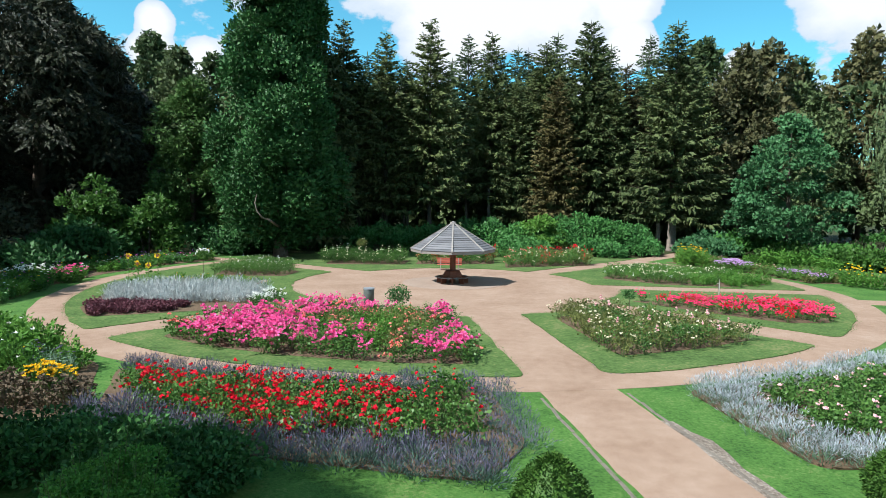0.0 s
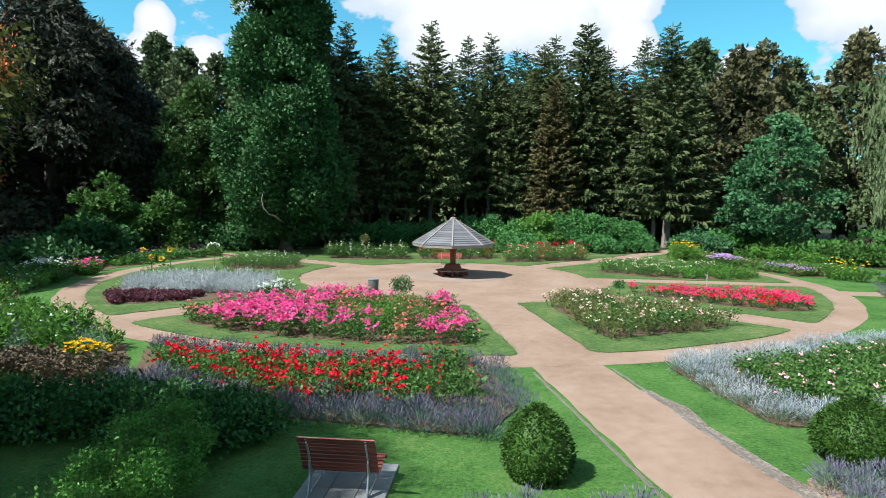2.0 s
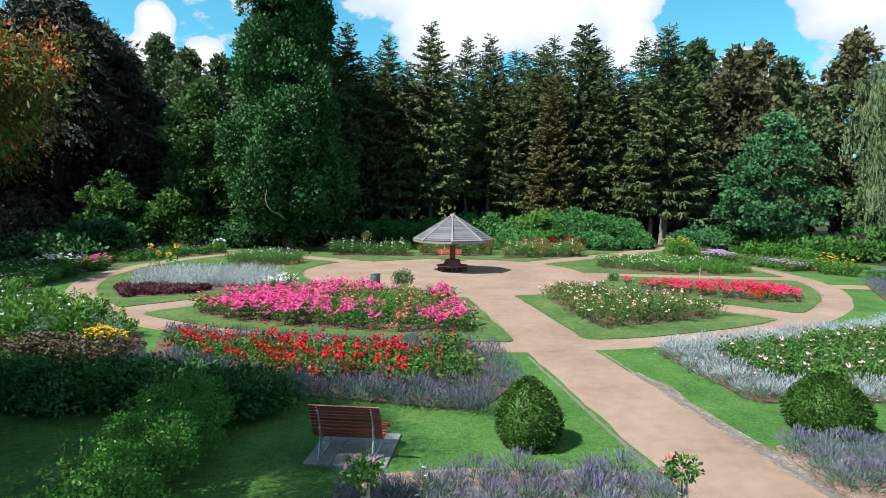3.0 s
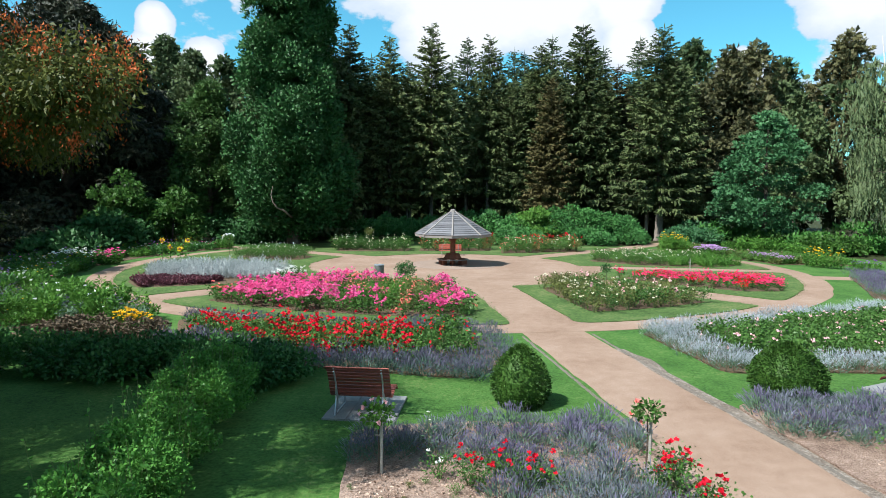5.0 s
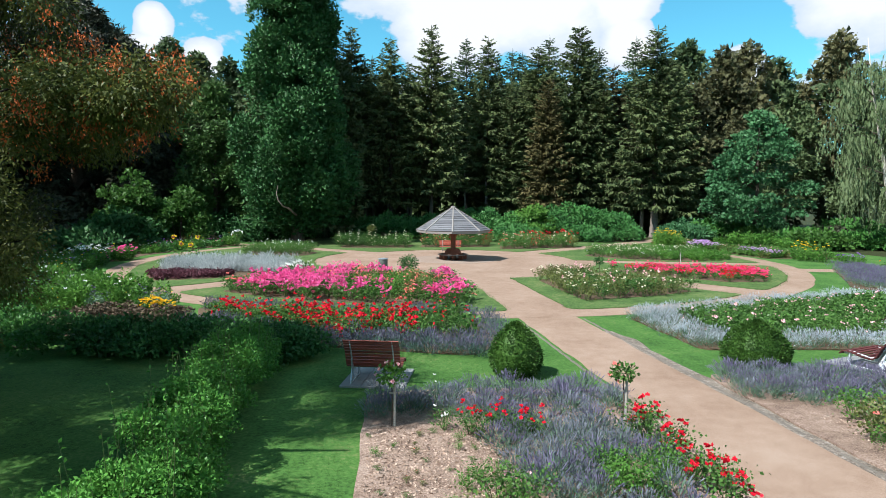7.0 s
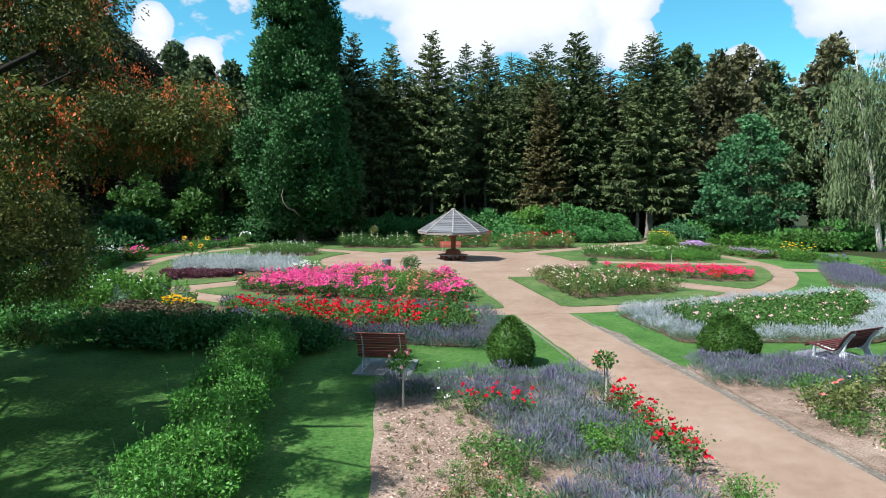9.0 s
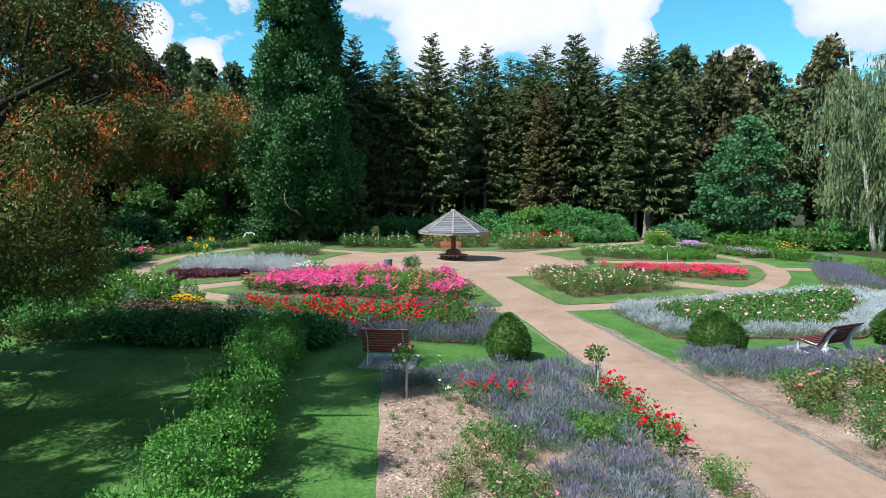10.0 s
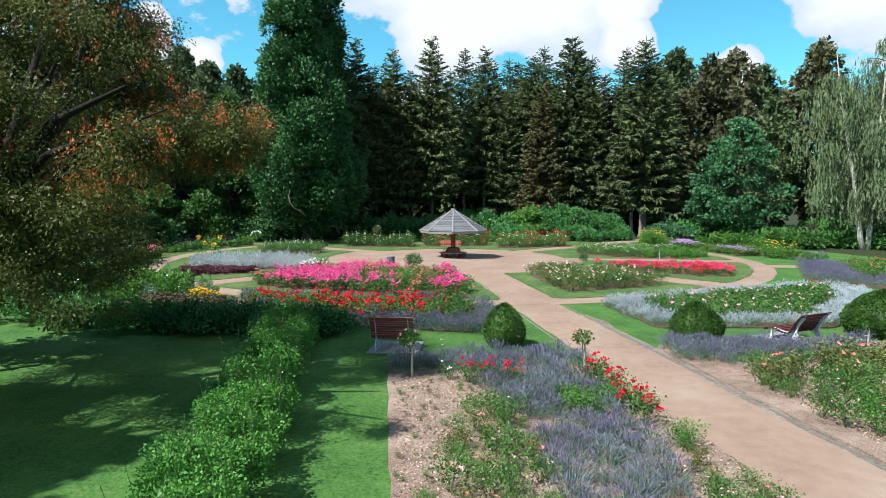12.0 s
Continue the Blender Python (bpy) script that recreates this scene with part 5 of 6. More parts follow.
red_poly = [(10.2, 36.6), (13.2, 33.1), (16.3, 30.4), (18.6, 30.7), (19.6, 32.6), (18.6, 35.0), (14.6, 36.3)]
bed("bed_crimson", red_poly, SOIL, "soil of the crimson rose bed", shrink=1.02)
plant_mass(CRIMSONS, red_poly, 0.78, 3, "crimson_roses", "carpet of low crimson roses in full bloom", "roses", 0.07, [0.5, 0.2, 0.3])

WHITES = [rose_bush(130 + i, 0.75, 0.5, (HERB, ROSE_LEAF)[i], (WHITE, CREAM)[i], b, 0.1, "rose bush with white blooms", "white roses", 2, 200) for i, b in enumerate((2, 3))]
white_poly = [(10.8, 47.6), (14.5, 44.4), (19.0, 43.5), (22.2, 45.2), (21.0, 49.6), (16.4, 52.2), (12.4, 50.6)]
bed("bed_white", white_poly, SOIL, "soil of the white rose bed")
plant_mass(WHITES, [(10.8, 47.6), (14.5, 44.4), (16.6, 44.2), (17.4, 46.8), (21.6, 47.4), (21.0, 49.6), (16.4, 52.2), (12.4, 50.6)], 0.85, 4, "white_roses", "planting of rose bushes with white blooms", "roses", 0.07, [0.55, 0.45])

FERNS = [perennial(136 + i, 0.75, 0.5, (HERB, FRESH)[i], WHITE, 0, 0.05, "feathery green perennial clump beside the white roses", "feathery clumps", leaf_n=260, slim=0.2, leaf_size=0.22) for i in range(2)]
plant_bed(FERNS, [(16.6, 43.9), (19.0, 43.4), (23.0, 44.6), (21.6, 47.0), (17.4, 46.6)], 0.9, 36, 0.07)

# west bed: silver foliage, plum foliage, white roses
SILVERS = [lavender(140 + i, 1.1, 0.42, SILVER, SILVER, 50, "silver-leaved foliage plant in a dense drift", "silver foliage plants", "silver_plant", "foliage plant") for i in range(2)]
silver_poly = [(-20.8, 35.6), (-19.5, 32.5), (-12.4, 33.6), (-11.8, 36.5), (-14.5, 38.8), (-19.8, 38.2)]
bed("bed_silver", [(-21.6, 36.5), (-20.2, 31.5), (-18.2, 29.0), (-12.6, 31.6), (-10.9, 34.8), (-14, 39.4), (-20.5, 39.0)], SOIL, "soil of the silver and plum bed")
plant_mass(SILVERS, silver_poly, 0.55, 5, "silver_plants", "dense drift of silver-leaved foliage plants", "foliage plants", 0.07)
PLUMS = [perennial(145 + i, 0.45, 0.36, PLUM, PLUM, 0, 0.1, "low plum-leaved foliage plant", "plum foliage plants", "plum_plant", 190, 0.8, 0.1) for i in range(2)]
plant_mass(PLUMS, [(-20.2, 32.2), (-18.2, 29.2), (-14.8, 31.0), (-14.6, 32.6), (-19.4, 32.6)], 0.45, 6, "plum_plants", "low drift of plum-leaved foliage plants", "foliage plants", 0.07)
WEST_WHITE = [rose_bush(150, 0.5, 0.4, ROSE_LEAF, WHITE, 14, 0.07, "low white flowering plant at the end of a bed", "white edging flowers", 4, 120)]
plant_bed(WEST_WHITE, [(-12.2, 34.8), (-11.6, 32.9), (-10.2, 34.6), (-11.2, 36.0)], 0.55, 7, 0.07)
NW_ROSES = [rose_bush(152 + i, 0.8, 0.5, ROSE_LEAF, (WHITE, CREAM)[i], b, 0.075, "rose bush with scattered white blooms", "roses of the west lawn", 2) for i, b in enumerate((2, 2))]
nw_poly = [(-18.8, 46.0), (-13.4, 46.2), (-13.0, 49.2), (-17.0, 53.6), (-19.4, 51.0)]
bed("bed_west", nw_poly, SOIL, "soil of the white rose bed on the west lawn")
plant_mass(NW_ROSES, nw_poly, 0.8, 8, "west_roses", "planting of white roses on the west lawn", "roses", 0.07)
w_poly = [(-21.2, 40.6), (-14.0, 40.4), (-13.6, 43.4), (-20.8, 44.6)]
bed("bed_west_low", w_poly, MULCH, "thinly planted bed on the west lawn")
LOWS = [perennial(156, 0.4, 0.42, HERB, YELLOW, 2, 0.05, "low leafy perennial in a thin bed", "low perennials", leaf_n=130)]
plant_bed(LOWS, w_poly, 0.9, 9, 0.07)

# north beds before the rhododendrons
NORTHS = [rose_bush(160 + i, 1.05, 0.6, (ROSE_LEAF, ROSE_LEAF, ROSE_OLIVE)[i], (CREAM, CORAL, RED)[i], b, 0.11, ("rose bush with pale yellow blooms", "rose bush with coral blooms", "rose bush with orange-red blooms")[i], "north roses", 3, 300, 0.1) for i, b in enumerate((4, 4, 5))]
for poly, wts, s in (([(-12.2, 55.2), (-5.2, 55.8), (-5.0, 59.5), (-12.5, 59.0)], [1, 0, 0], 10), ([(-4.2, 56.2), (3.0, 57.4), (3.2, 60.5), (-4.2, 60)], [0.15, 0.5, 0.35], 11), ([(3.8, 54.2), (12.0, 57.5), (11.5, 61.5), (4.2, 59.5)], [0.3, 0.5, 0.2], 12)):
    bed("bed_north", poly, SOIL, "soil of a rose bed before the rhododendrons")
    group_kinds = [copy_thing(k, place(0, 0)) for k, wt in zip(NORTHS, wts) if wt]
    plant_mass(group_kinds, poly, 0.95, s, "north_roses", "tall rose planting before the rhododendrons", "roses", 0.07, [w_ for w_ in wts if w_], 0.6, 1.35)
discard(NORTHS)

# red roses with their lavender border
REDS = [rose_bush(170 + i, 0.62, 0.5, ROSE_LEAF, RED, b, 0.145, "rose bush with bright red blooms", "red roses", 4, 230) for i, b in enumerate((6, 3, 0))]
bed("bed_red", [(-12.4, 20.4), (-10.0, 14.6), (-6.8, 13.0), (1.1, 11.5), (2.3, 13.6), (1.4, 18.9), (-4, 18.9), (-8, 19.4)], SOIL, "soil of the red rose bed", shrink=0.92)
plant_mass(REDS, [(-10.4, 18.4), (-8.6, 15.6), (-6.2, 14.2), (-1.5, 13.3), (-1.2, 17.0), (-6, 17.5)], 0.7, 13, "red_roses", "dense planting of roses with bright red blooms", "roses", 0.07, [0.48, 0.32, 0.2])
REDS2 = [rose_bush(175 + i, 0.7, 0.5, ROSE_LEAF, RED, b, 0.1, "straggling rose bush with few red blooms", "straggling red roses", 2, 200, 0.09, True) for i, b in enumerate((2, 0))]
plant_bed(REDS2, [(-1.5, 13.6), (0.6, 13.2), (0.5, 17.4), (-1.2, 17.6)], 0.75, 14, 0.07)
LAV = [lavender(180 + i, 0.68, 0.46, LAV_SHADED, (LAV_DUSK, LAV_BLOOM, LAV_DUSK)[i], 90, "lavender plant in a low border hedge", "lavender border of the red bed") for i in range(3)]
plant_bed(LAV, [(-10.6, 15.6), (-9.6, 13.9), (-6.8, 12.7), (1.0, 11.4), (0.8, 13.2), (-6.0, 14.3), (-8.8, 15.8)], 0.47, 15, 0.07, [0.5, 0.2, 0.3])
LAVE = [lavender(184 + i, 0.6, 0.42, LAV_SHADED, (LAV_DUSK, LAV_BLOOM)[i], 75, "lavender plant in a low border hedge", "lavender border by the path", leaf_n=80) for i in range(2)]
plant_mass(LAVE, [(0.8, 12.0), (2.1, 13.8), (1.4, 18.8), (0.4, 18.6), (0.8, 14)], 0.48, 16, "lavender_border", "low grey lavender border beside the path", "lavender", 0.07)
LAVN = [lavender(187 + i, 0.62, 0.42, LAV_SHADED, LAV_DUSK, 70, "lavender plant in a low border hedge", "lavender border along the ring path") for i in range(2)]
plant_mass(LAVN, [(-11.6, 20.4), (-10.8, 18.8), (-6.0, 17.8), (0.4, 17.3), (0.6, 18.8), (-4.0, 18.9), (-8, 19.5)], 0.46, 17, "lavender_border", "low lavender border along the ring path", "lavender", 0.07)

# pale lavender round pink roses, by the south path
bed("bed_blush", [(6.8, 18.6), (7.9, 12.7), (15.6, 13.0), (20.4, 18.4), (22.9, 23.8), (20.0, 25.2), (11.1, 20.6)], SOIL, "soil of the blush rose bed", shrink=0.95)
PALE = [lavender(190 + i, 0.62, 0.46, LAV_LEAF, LAV_FADED, 85, "faded silvery lavender plant in a border hedge", "silvery lavender border", leaf_n=70) for i in range(3)]
for poly, s in (([(6.9, 18.5), (7.9, 12.8), (9.4, 13.2), (8.6, 17.8)], 18), ([(8.2, 12.7), (15.4, 13.0), (16.4, 14.4), (9.2, 14.3)], 19), ([(7.0, 18.5), (9.0, 17.8), (12.0, 19.4), (19.4, 23.4), (22.5, 23.6), (20.0, 25.1), (11.1, 20.6)], 20), ([(15.4, 13.0), (20.4, 18.4), (22.8, 23.7), (21.4, 23.9), (19.2, 19.2), (14.8, 14.2)], 21)):
    plant_mass([copy_thing(k, place(0, 0)) for k in PALE], poly, 0.5, s, "lavender_border", "border hedge of faded silvery lavender", "lavender", 0.07)
discard(PALE)
BLUSH = [rose_bush(195 + i, 0.62, 0.5, ROSE_LEAF, PALE_PINK, b, 0.1, "leafy rose bush with sparse blush-pink blooms", "blush roses", 2, 280) for i, b in enumerate((2, 0, 1))]
plant_mass(BLUSH, [(8.9, 17.4), (9.5, 14.3), (15.0, 14.6), (18.8, 19.3), (20.6, 23.2), (12.4, 19.0)], 0.72, 22, "blush_roses", "leafy rose planting with sparse blush-pink blooms", "roses", 0.07)

# lavender and roses of the east bed
EAST = [lavender(200 + i, 0.75, 0.5, LAV_LEAF, LAV_BLOOM, 80, "purple lavender plant in full flower", "purple lavender of the east bed", leaf_n=60) for i in range(2)]
bed("bed_east", [(27.5, 39.5), (22.4, 28.4), (24.9, 24.8), (34, 27), (36, 38)], SOIL, "soil of the east lavender bed")
plant_mass(EAST, [(27.3, 39.2), (22.6, 28.4), (24.9, 25.0), (33.5, 27.2), (33, 28.8), (25.6, 27.6), (29.4, 37.6)], 0.55, 23, "lavender_border", "border of purple lavender in full flower", "lavender", 0.07)
EASTR = [rose_bush(205, 0.7, 0.5, ROSE_LEAF, ORANGE, 2, 0.08, "leafy rose bush with orange blooms", "roses of the east bed", 2)]
plant_mass(EASTR, [(29.6, 37), (26.2, 28.4), (32.8, 29.4), (34, 37)], 0.85, 24, "east_roses", "leafy rose planting with a few orange blooms", "roses", 0.07)

# near beds on both sides of the south path
near_left = [(-2.2, 7.7), (-1.9, 4.9), (-1.1, -1.5), (-0.7, -4.6), (6.55, -4.6), (6.0, -1.6), (5.03, 4.0), (4.5, 7.0), (3.7, 8.3), (0.6, 8.3)]
bed("bed_near_west", near_left, MULCH, "bark-mulched bed with lavender and roses")
GREYS = [lavender(214 + i, 0.58, 0.42, LAV_LEAF, (LAV_GREY, LAV_GREY, LAV_BLOOM)[i], 170, "grey-green lavender plant past its bloom", "lavender of the near bed", leaf_n=200) for i in range(3)]
VIO = [lavender(210 + i, 0.56, 0.4, LAV_LEAF, (LAV_BLOOM, LAV_GREY, LAV_BLOOM)[i], 190, "lavender plant with faded violet flower spikes", "lavender of the near bed", leaf_n=190) for i in range(3)]
plant_bed([copy_thing(k, place(0, 0)) for k in VIO], [(-2.1, 7.2), (-2.0, 6.0), (1.0, 5.7), (4.3, 6.2), (4.2, 7.4), (3.4, 8.0), (0.6, 7.9)], 0.52, 25, 0.07)
plant_bed(GREYS, [(0.9, 5.8), (3.6, 5.9), (3.95, 3.8), (4.15, 2.0), (2.0, 1.4), (1.3, 2.4), (0.8, 4.0)], 0.5, 26, 0.07, skip=[(3.2, 2.6, 0.7)])
plant_bed([copy_thing(k, place(0, 0)) for k in (*VIO[:2], GREYS[0])], [(1.9, 1.4), (3.9, 2.0), (4.3, 0.4), (4.5, -3), (4.5, -4.4), (1.9, -4.4), (2.0, -2.4)], 0.52, 35, 0.07)
near_right = [(7.1, 9.9), (7.55, 6.6), (8.2, 2.6), (9.0, -2.0), (9.4, -4.6), (20, -4.6), (20, 8.5), (15.3, 11.0), (13.5, 10.2)]
bed("bed_near_east", near_right, MULCH, "bark-mulched bed with lavender and leafy roses")
plant_bed([copy_thing(k, place(0, 0)) for k in VIO], [(7.35, 9.6), (7.5, 7.4), (10.5, 7.0), (13.4, 8.0), (14.8, 10.2), (13.5, 9.9)], 0.5, 27, 0.07, [0.5, 0.45, 0.05])
discard(VIO)
NEARG = [rose_bush(220 + i, 0.7, 0.5, (ROSE_LEAF, ROSE_OLIVE, HERB)[i], (PALE_PINK, CORAL, WHITE)[i], b, 0.08, "small leafy rose bush in bark mulch", "sparse roses of the near bed", 2, 360, 0.066, True) for i, b in enumerate((1, 1, 0))]
plant_bed([copy_thing(k, place(0, 0)) for k in NEARG], [(0.1, 3.2), (1.1, 2.6), (1.8, 1.2), (1.9, -4.4), (0.2, -4.4), (-0.1, -1.5)], 0.54, 28, 0.07, [0.4, 0.35, 0.25], low=0.5, top=1.0)
plant_bed([copy_thing(k, place(0, 0)) for k in NEARG], [(4.5, 1.2), (5.0, 1.4), (6.1, -4.4), (4.6, -4.4)], 0.55, 29, 0.07, low=0.6, top=1.0)
plant_bed([copy_thing(k, place(0, 0)) for k in NEARG], [(8.5, 6.3), (12.8, 6.9), (16.8, 8.0), (18, 4), (13.5, -2), (9.9, -3.4), (8.9, 2.0)], 0.75, 30, 0.07, [0.5, 0.25, 0.25], low=0.8, top=1.25)
plant_bed([copy_thing(k, place(0, 0)) for k in NEARG], [(-1.8, 5.2), (0.9, 4.9), (0.9, 3.2), (0.0, 3.0), (-0.2, -1.5), (0.1, -4.4), (-0.7, -4.4), (-1.1, -1.4)], 0.62, 32, 0.07, low=0.25, top=0.55)
plant_bed([copy_thing(k, place(0, 0)) for k in NEARG], [(2.6, 3.2), (3.8, 3.2), (3.8, 2.1), (2.5, 1.9)], 0.45, 33, 0.07, [0.1, 0.0, 0.9], low=0.75, top=1.0)
discard(NEARG)
NEARR = [rose_bush(225 + i, 0.66, 0.48, ROSE_LEAF, RED, b, 0.1, "rose bush with large bright red blooms beside the path", "red roses by the path", 4, 300, 0.065, True) for i, b in enumerate((7, 3))]
plant_bed(NEARR, [(3.8, 5.6), (4.25, 5.3), (4.85, 1.6), (4.35, 1.3), (3.95, 3.4)], 0.6, 31, 0.07)
NEARS = [rose_bush(228 + i, 0.62, 0.42, ROSE_LEAF, (RED, WHITE)[i], b, 0.1, "small rose bush before the lavender", "small roses before the lavender", 3, 220, 0.06, True) for i, b in enumerate((4, 2))]
plant_bed(NEARS, [(-0.6, 5.6), (2.0, 5.5), (1.8, 4.6), (-0.4, 4.8)], 0.6, 34, 0.07, [0.8, 0.2])


perennial(229, 0.95, 0.13, LAV_LEAF, WHITE, 2, 0.04, "slender grey-leaved plant standing above the lavender", "", leaf_n=90, slim=0.3, leaf_size=0.09).matrix_basis = place(-0.35, 6.0, 0.07)


def standard_rose(seed, m, high, head, leaf, bloom, blooms, label, stake=True):
    rng = np.random.default_rng(seed)
    ob = thing("standard_rose", m, label, "standard rose", "standard roses")
    s = Solid()
    s.tube([(0, 0, -0.05), (0.02, 0.01, high * 0.5), (0, 0, high)], [0.016, 0.014, 0.012], 6)
    part("stem", s, BARK, ob)
    if stake:
        s = Solid()
        s.tube([(0.07, 0, -0.08), (0.07, 0, high * 0.92)], [0.03, 0.028], 6)
        s.box(0.16, 0.03, 0.03, Matrix.Translation((0.03, 0, high * 0.7)))
        part("stake", s, STAKE_WOOD, ob, "weathered wooden stake")
    n = int(2600 * head * head) + 30
    d = unit(rng.normal(size=(n, 3)))
    P = d * np.array((head, head, head * 0.75)) * rng.uniform(0.3, 1.0, (n, 1)) + np.array((0, 0, high + head * 0.35))
    part("foliage", quad_mesh("foliage", leaves(P, d + rng.normal(size=d.shape) * 0.6, 0.085, 0.7, rng)), leaf, ob)
    if blooms:
        for k in range(blooms):
            q = unit(rng.normal(size=3) + np.array((0, 0, 0.8)))
            at = q * np.array((head, head, head * 0.75)) + np.array((0, 0, high + head * 0.4))
            dd = unit(rng.normal(size=(9, 3)) + q * 1.2)
            part("bloom", quad_mesh("bloom", leaves(np.repeat(at[None], 9, 0), dd, 0.07, 0.9, rng)), bloom, ob)


ST = "standard rose on a bare stem tied to a stake"
standard_rose(230, place(3.8, 5.8, 0.07), 1.05, 0.3, ROSE_LEAF, CORAL, 4, ST)
standard_rose(231, place(-1.3, 5.4, 0.07), 1.05, 0.32, HERB, PALE_PINK, 5, ST)
standard_rose(232, place(13.5, 8.1, 0.07), 1.1, 0.1, ROSE_LEAF, RED, 0, "nearly leafless standard rose tied to a wooden stake")
standard_rose(233, place(-17.5, 41.1, 0.07), 1.9, 0.45, ROSE_LEAF, WHITE, 34, "standard rose with a flat head of white blooms", False)
standard_rose(234, place(8.77, 31.7, 0.07), 1.0, 0.34, DEEP, CREAM, 0, "dark-leaved standard rose without blooms", False)
standard_rose(235, place(16.1, 38.7, 0.07), 1.2, 0.12, ROSE_LEAF, RED, 0, "thin standard rose with hardly a leaf", True)
standard_rose(236, place(-9.2, 56.8, 0.07), 1.7, 0.5, ROSE_OLIVE, CREAM, 4, "standard rose standing over pale yellow bushes", False)
standard_rose(237, place(18.2, 59.2, 0.02), 1.2, 0.45, DEEP, CREAM, 0, "dark-leaved standard rose without blooms", False)
standard_rose(238, place(-3.2, 31.6, 0.07), 0.7, 0.68, DEEP, CREAM, 0, "dark-leaved standard rose above the pink bed", False)


def bark_chips(poly, per_m2, seed):
    rng = np.random.default_rng(seed)
    pts = np.array(scatter(poly, 1 / math.sqrt(per_m2), rng, 0.8))
    P = np.c_[pts, np.full(len(pts), 0.083)]
    D = np.c_[rng.normal(size=(len(P), 2)), rng.normal(size=len(P)) * 0.25]
    tagged(part("bark_chips", quad_mesh("bark_chips", leaves(P, D, 0.07, 0.5, rng, 0.15)), CHIPS), "scattered pale bark chips on a bed", "mulch", kind="stuff")


CHIPS = leaf_mat("pale_bark_chips", (0.14, 0.085, 0.06), (0.5, 0.37, 0.29), 0.0, 0.85, 0.6)
bark_chips([(-1.8, 5.4), (-1.0, -1.4), (-0.7, -4), (2, -4), (1.9, 0.3), (1.1, 2), (1.1, 5)], 170, 1)
bark_chips([(4.5, 5), (5.2, 3.4), (5.9, -1.6), (5.4, -4), (4.4, -4)], 110, 2)
bark_chips([(8.4, 6.4), (13.5, 7), (15, 5), (12, 0), (9.8, -2), (9.0, 1.5)], 110, 3)

# ---- perennial borders, hedge, near tree ----
def border(kinds_spec, poly, gap, seed, group, mass=""):
    ks = [perennial(seed * 10 + i, *spec[:6], spec[6], group, leaf_n=spec[7], slim=spec[8], leaf_size=spec[9]) for i, spec in enumerate(kinds_spec)]
    if mass:
        plant_mass(ks, poly, gap, seed, "border_perennials", mass, "flowers", 0.03)
    else:
        plant_bed(ks, poly, gap, seed, 0.03)


G1, G2 = "tall leafy perennial in a mixed border", "leafy perennial in a mixed border"
bed("bed_west_border", [polar(r, a) for r, a in ((27.0, 146), (27.0, 160), (27.0, 175), (27.2, 190), (27.4, 205), (27.4, 216), (34, 216), (34, 190), (33, 165), (32, 148))], SOIL, "soil of the long shady border", 0.035)
wb = [polar(r, a) for r, a in ((27.4, 147), (27.4, 175), (27.6, 205), (27.6, 215), (33, 214), (33.5, 190), (32.5, 165), (31.5, 149))]
border([(0.9, 0.55, HERB, WHITE, 5, 0.07, G1, 200, 0.4, 0.2), (0.8, 0.5, HEDGE, PINK, 4, 0.07, "border perennial with magenta flowers", 200, 0.45, 0.18), (1.1, 0.6, HERB, YELLOW, 2, 0.06, "tall border perennial with yellow flowers", 220, 0.35, 0.22), (1.0, 0.55, DEEP, VIOLET, 6, 0.06, "border perennial with violet spikes", 220, 0.4, 0.2), (0.7, 0.55, FRESH, WHITE, 0, 0.05, "fresh green leafy clump in a border", 200, 0.5, 0.2)], wb, 1.1, 40, "perennials of the west border", "shady mixed border of leafy perennials with scattered flowers")

for k, (spec, poly, gap, group) in enumerate((
    ((1.0, 0.5, HERB, WHITE, 9, 0.1, "border phlox with white flower heads", 200, 0.4, 0.18), [(-30.2, 41.4), (-28.2, 41.4), (-28.2, 39.6), (-30.2, 39.6)], 0.85, "white phloxes"),
    ((0.9, 0.5, HERB, PINK, 10, 0.09, "border phlox with magenta flower heads", 200, 0.4, 0.18), [(-27.8, 42.4), (-26.2, 42.4), (-26.2, 40.8), (-27.8, 40.8)], 0.8, "magenta phloxes"),
    ((0.9, 0.55, FRESH, YELLOW, 0, 0.06, "feathery yellow-green clump in a border", 320, 0.2, 0.24), [(-28.6, 37.4), (-26.2, 37.4), (-25.6, 33.6), (-28.6, 33.6)], 0.85, "yellow-green clumps"),
    ((1.1, 0.5, STRAW, STRAW, 0, 0.06, "clump of blond ornamental grass", 420, 0.08, 0.7), [(-29.8, 60.6), (-27.2, 60.6), (-27.2, 59.2), (-29.8, 59.2)], 0.8, "blond grasses"),
)):
    border([spec], poly, gap, 430 + k, group)

